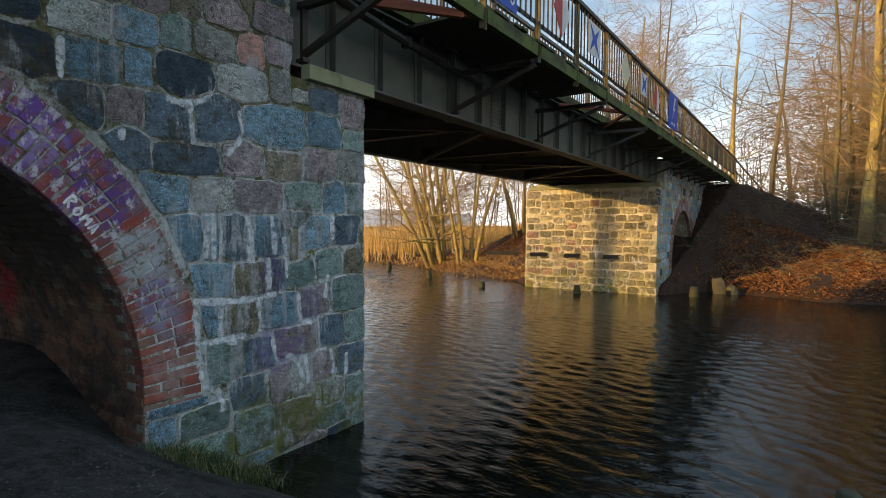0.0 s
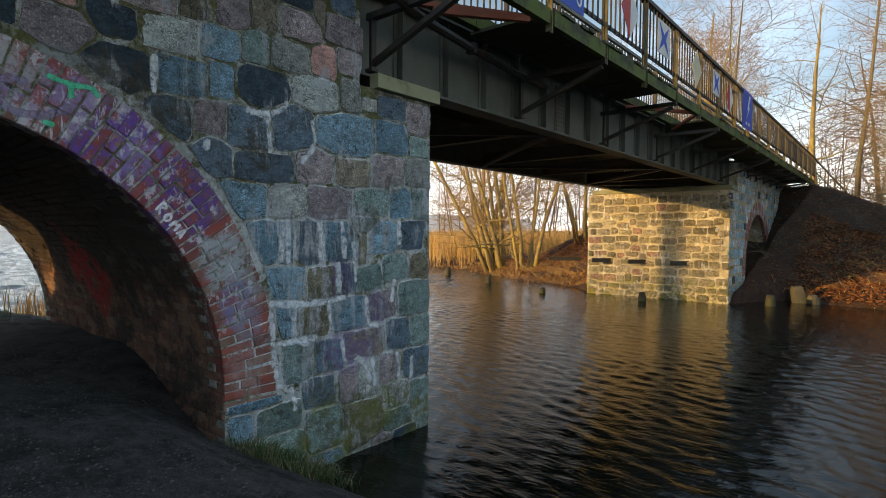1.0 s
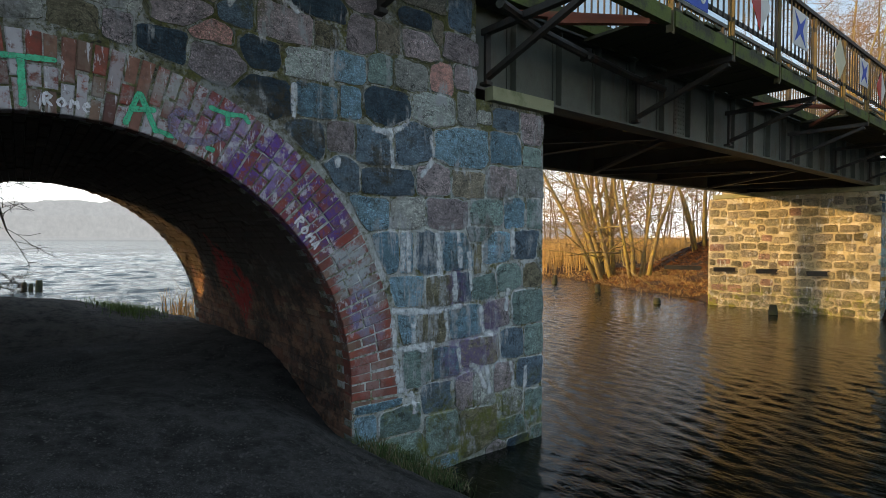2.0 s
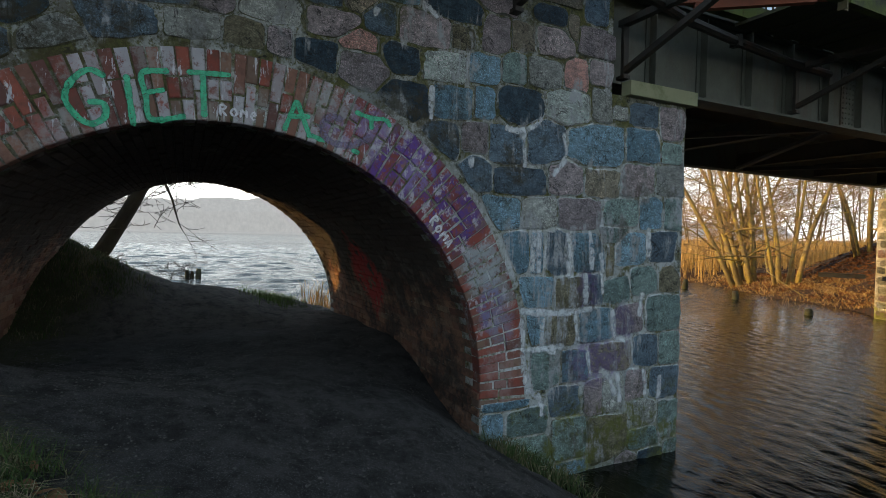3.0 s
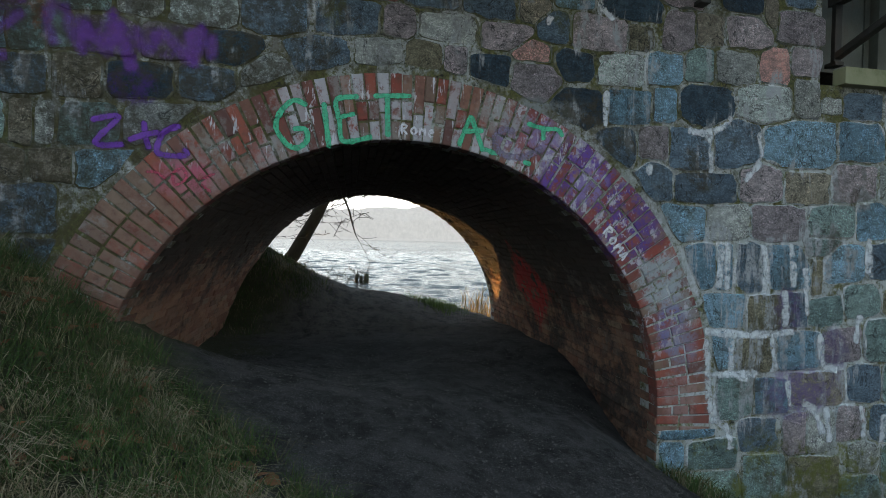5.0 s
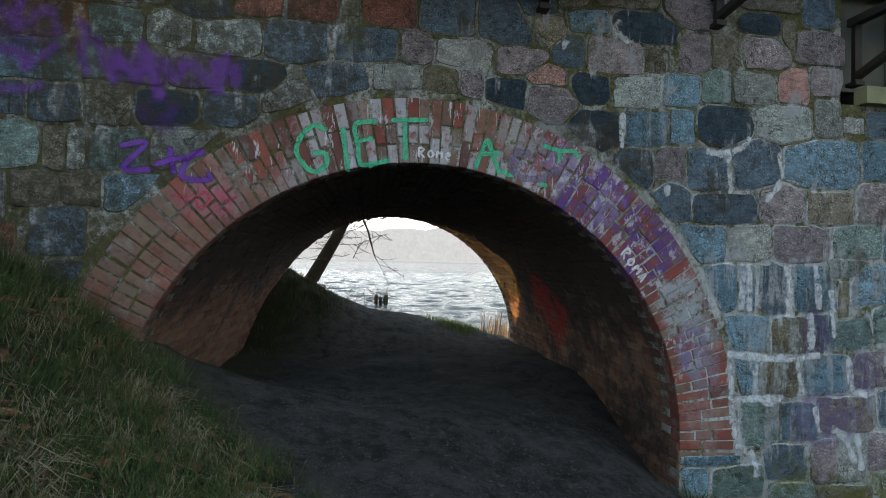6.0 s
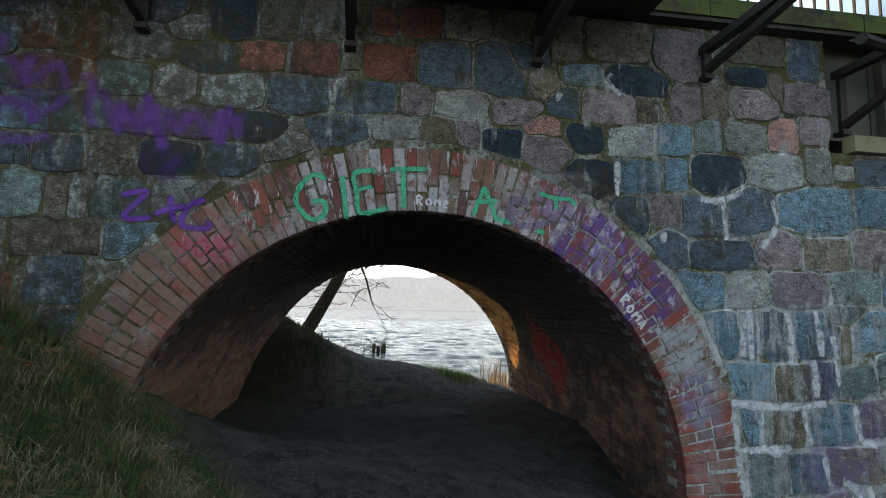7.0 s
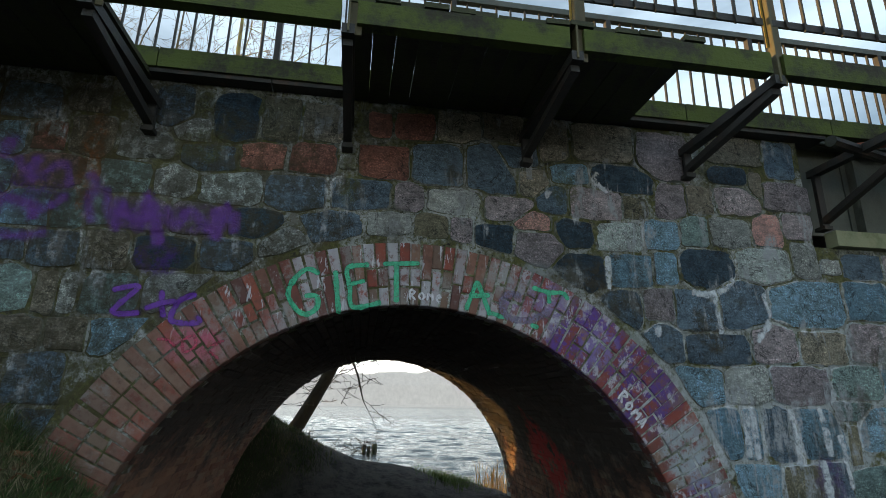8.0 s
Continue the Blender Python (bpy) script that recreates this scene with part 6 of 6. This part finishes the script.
def stroke(owner, name, points, width, material):
    """A line of paint that follows the relief of the wall."""
    pts = [Vector((0, y, z)) for y, z in points]
    fine = []
    for i in range(len(pts) - 1):
        p0, p1, p2, p3 = pts[max(i - 1, 0)], pts[i], pts[i + 1], pts[min(i + 2, len(pts) - 1)]
        n = max(int((p2 - p1).length / 0.012), 1)
        for k in range(n):
            t = k / n
            fine.append(0.5 * ((2 * p1) + (p2 - p0) * t + (2 * p0 - 5 * p1 + 4 * p2 - p3) * t * t + (3 * p1 - p0 - 3 * p2 + p3) * t ** 3))
    fine.append(pts[-1])
    verts, faces = [], []
    for i, p in enumerate(fine):
        d = (fine[min(i + 1, len(fine) - 1)] - fine[max(i - 1, 0)]).normalized()
        side = Vector((0, -d.z, d.y))
        w = width * (0.5 + 0.16 * noise.noise(p * 40) + (0.22 * noise.noise(p * 14) if width > 0.045 else 0)) * (0.6 if i in (0, len(fine) - 1) else 1)
        for q in (-1.2, -0.7, 0, 0.7, 1.2):
            v = p + side * (w * q)
            verts.append((on_wall(v.y, v.z) + COATS[0], v.y, v.z))
    for i in range(len(fine) - 1):
        for j in range(4):
            faces.append((i * 5 + j, i * 5 + j + 1, i * 5 + 6 + j, i * 5 + 5 + j))
    COATS[0] = (COATS[0] + 0.0007) % 0.0042
    ob = part(name, (verts, faces), material, owner)
    full = ob.data.attributes.new("cover", "FLOAT", "POINT")
    ends = [min(1.0, 0.25 + 0.4 * min(i, len(fine) - 1 - i)) for i in range(len(fine))]
    full.data.foreach_set("value", [k * e for e in ends for k in (0.0, 0.6, 1.0, 0.6, 0.0)])


def graffiti(label, material, width, strokes):
    g = tagged(empty("graffiti"), label, "graffiti", "sprayed writing on the bridge")
    for name, points in strokes:
        stroke(g, name, points, width, material)
    return g


graffiti("green sprayed letters on the brick arch", GREEN_PAINT, 0.032, (
    ("letter_g", ((-0.77, 2.88), (-0.85, 2.91), (-0.92, 2.85), (-0.96, 2.74), (-0.90, 2.64), (-0.83, 2.61), (-0.77, 2.66), (-0.78, 2.73), (-0.86, 2.73))),
    ("letter_i", ((-0.67, 2.91), (-0.65, 2.76), (-0.63, 2.62))),
    ("letter_e", ((-0.45, 2.96), (-0.59, 2.93), (-0.57, 2.80), (-0.54, 2.67), (-0.36, 2.71))),
    ("letter_e", ((-0.57, 2.82), (-0.47, 2.85))),
    ("letter_t", ((-0.36, 2.97), (-0.11, 2.99))),
    ("letter_t", ((-0.27, 2.97), (-0.26, 2.71))),
    ("letter_a", ((0.21, 2.68), (0.29, 2.89))),
    ("letter_a", ((0.29, 2.89), (0.38, 2.65))),
    ("letter_a", ((0.24, 2.78), (0.38, 2.79))),
    ("dash", ((0.68, 2.86), (0.80, 2.83), (0.90, 2.83), (0.94, 2.78))),
    ("dash", ((0.80, 2.85), (0.80, 2.75))),
    ("dash", ((0.66, 2.60), (0.72, 2.58))),
    ("dash", ((0.38, 2.67), (0.48, 2.64)))))
graffiti("grey-violet sprayed curve on the brick arch", paint_material("violet_paint", (0.27, 0.23, 0.37), (0.3, 0.6), 0.8), 0.045, (
    ("curve", ((0.60, 2.80), (0.50, 2.80), (0.46, 2.72), (0.52, 2.64), (0.66, 2.63), (0.80, 2.70))),))
def scrawl(u0, u1, v0, v1, count, seed):
    """A dense looping scribble that fills a patch of wall."""
    pick = random.Random(seed)
    pts = []
    for k in range(count):
        t = k / (count - 1)
        pts.append((u0 + (u1 - u0) * t + pick.uniform(-0.06, 0.06), (v0 if k % 2 else v1) + pick.uniform(-0.06, 0.06) * (1 if k % 3 else 2)))
    return ("bar", tuple(pts))


graffiti("purple sprayed scrawl on the fieldstones", paint_material("thin_purple_paint", (0.20, 0.055, 0.42), (0.22, 0.58), 0.62, soft=1.25), 0.078, (
    scrawl(-2.12, -1.80, 3.13, 3.30, 11, 1), scrawl(-2.06, -1.84, 3.27, 3.15, 5, 2),
    scrawl(-1.74, -1.38, 3.12, 3.28, 10, 3), ("bar", ((-1.36, 3.27), (-1.33, 3.20), (-1.36, 3.11))),
    scrawl(-2.78, -2.40, 3.16, 3.28, 9, 4), scrawl(-2.74, -2.42, 3.40, 3.50, 6, 5),
    ("bar", ((-2.74, 3.03), (-2.60, 3.02), (-2.44, 3.06))),
    ("bar", ((-2.29, 3.48), (-2.22, 3.40), (-2.24, 3.25), (-2.19, 3.13))),
    ("bar", ((-2.82, 3.60), (-2.74, 3.66), (-2.80, 3.52)))))
graffiti("purple sprayed strokes above the arch", PURPLE_PAINT, 0.042, (
    ("bar", ((-2.01, 2.71), (-1.86, 2.74), (-1.98, 2.58), (-1.82, 2.58))),
    ("bar", ((-1.72, 2.73), (-1.71, 2.64), (-1.69, 2.55))),
    ("bar", ((-1.81, 2.60), (-1.72, 2.64), (-1.62, 2.66))),
    ("bar", ((-1.51, 2.71), (-1.61, 2.66), (-1.64, 2.54), (-1.48, 2.53), (-1.50, 2.58)))))
graffiti("pink sprayed curls on the brick arch", PINK_PAINT, 0.02, (
    ("bar", ((-1.71, 2.42), (-1.65, 2.42), (-1.59, 2.38))),
    ("bar", ((-1.56, 2.42), (-1.50, 2.45), (-1.48, 2.39), (-1.54, 2.35), (-1.56, 2.42))),
    ("bar", ((-1.39, 2.39), (-1.31, 2.43))),
    ("bar", ((-1.40, 2.36), (-1.33, 2.31)))))


def tag_word(owner, text, angle, radius, size):
    """Small painted capitals along the ring, from a start angle."""
    for k, ch in enumerate(text):
        a = radians(angle - math.degrees(k * size * 0.9 / radius))
        c, s = math.cos(a), math.sin(a)
        y, z = ARCH_Y + radius * c, ARCH_Z + radius * s
        for name, line in LETTERS[ch]:
            stroke(owner, name, [(y + (u * s + v * c) * size, z + (-u * c + v * s) * size) for u, v in line], size * 0.24, WHITE_PAINT)


LETTERS = {
    "R": (("letter_r", ((0, 0), (0, 1), (0.5, 0.85), (0.05, 0.5))), ("letter_r", ((0.1, 0.5), (0.55, 0)))),
    "O": (("letter_o", ((0.3, 0), (0.0, 0.4), (0.3, 0.8), (0.58, 0.4), (0.3, 0.0))),),
    "M": (("letter_m", ((0, 0), (0.08, 0.9))), ("letter_m", ((0.08, 0.9), (0.3, 0.4))), ("letter_m", ((0.3, 0.4), (0.52, 0.9))), ("letter_m", ((0.52, 0.9), (0.6, 0)))),
    "E": (("letter_e", ((0.1, 0.4), (0.5, 0.5), (0.3, 0.8), (0.05, 0.4), (0.3, 0.0), (0.55, 0.1))),),
    "A": (("letter_a", ((0, 0), (0.3, 1.0))), ("letter_a", ((0.3, 1.0), (0.62, 0.0))), ("letter_a", ((0.1, 0.28), (0.54, 0.28)))),
    ":": (("dot", ((0.3, 0.2), (0.3, 0.3))), ("dot", ((0.3, 0.6), (0.3, 0.7)))),
    "=": (("dash", ((0.0, 1.1), (0.25, 1.25))), ("dash", ((0.35, 1.1), (0.6, 1.25)))),
}
word = tagged(empty("graffiti"), "small white painted word on the crown bricks", "graffiti", "sprayed writing on the bridge")
tag_word(word, ":ROME:", 92.6, 1.90, 0.064)
tag_word(word, "=", 88.4, 1.92, 0.062)
word = tagged(empty("graffiti"), "small white painted word on the purple bricks", "graffiti", "sprayed writing on the bridge")
tag_word(word, ":ROMA", 44.6, 1.90, 0.073)
tag_word(word, "=", 39.2, 1.945, 0.066)

# white lime that has seeped from the joints
def lime_material():
    n = Nodes("lime_bloom", 0.9)
    n.bump(n.noise(60.0, 5, 0.75), 0.6, 0.008)
    n.done(n.mix(n.noise(30.0, 4, 0.7), (0.52, 0.56, 0.58), (0.78, 0.82, 0.86)))
    streak = n.noise(1.0, 5, 0.7, n.scaled((40.0, 40.0, 5.0)))
    patchy = n.step(n.noise(16.0, 5, 0.75), 0.28, 0.6)
    edge = n.step(n.math("ADD", feather(n), n.math("MULTIPLY", n.math("SUBTRACT", streak, 0.5), 1.6)), 0.15, 0.85)
    n.put(n.b.inputs["Alpha"], n.math("MULTIPLY", n.math("MULTIPLY", edge, patchy), 0.75))
    return n.mat


LIME = lime_material()
UPPER_RUNS = (
    ((1.89, 2.89), (2, 2.87), (2.1, 2.89)),
    ((2.1, 2.89), (2.19, 2.94), (2.26, 3.01)),
    ((2.08, 2.89), (2.08, 2.75), (2.1, 2.58)),
    ((1.26, 3.13), (1.26, 2.87)),
    ((2.48, 2.91), (2.51, 2.71)),
    ((2.51, 2.7), (2.39, 2.57), (2.36, 2.53)),
    ((1.6, 2.64), (1.59, 2.54)),
    ((0.84, 3.61), (0.8, 3.53)),
    ((1.23, 3.78), (1.2, 3.71), (1.3, 3.61)),
)
MIDDLE_RUNS = (
    ((2.24, 2.08), (2.25, 1.73)),
    ((2.2, 2.06), (2.19, 1.74)),
    ((2.56, 2.08), (2.57, 1.7)),
    ((2.79, 2.09), (2.82, 1.75)),
    ((2.75, 1.74), (2.75, 1.45)),
    ((2.08, 1.43), (2.44, 1.4), (2.84, 1.42)),
    ((2.65, 1.41), (2.68, 1.11)),
    ((2.3, 1.37), (2.32, 1.13), (2.45, 1.08)),
    ((2.11, 1.1), (2.28, 1.11), (2.54, 1.11)),
    ((3.07, 1.41), (3.11, 1.18), (3.25, 1.12)),
)
LOWER_RUNS = (
    ((3.44, 1.55), (3.39, 1.32)),
    ((3.15, 0.84), (3.19, 0.56)),
    ((3.47, 0.84), (3.51, 0.58)),
    ((2.92, 1.91), (2.95, 1.54)),
    ((3.49, 2.15), (3.49, 1.83)),
    ((2.15, 0.78), (2.29, 0.71), (2.32, 0.55)),
    ((2.92, 0.89), (3.06, 0.8), (3.13, 0.62)),
    ((2.1, 1.38), (2.15, 0.82)),
    ((2.79, 1.05), (2.83, 0.85)),
    ((3.67, 0.77), (3.66, 0.53)),
)
for runs, width in ((UPPER_RUNS, 0.06), (MIDDLE_RUNS, 0.07), (LOWER_RUNS, 0.07)):
    for run in runs:
        stroke(wall_near, "lime_run", run, width, LIME)
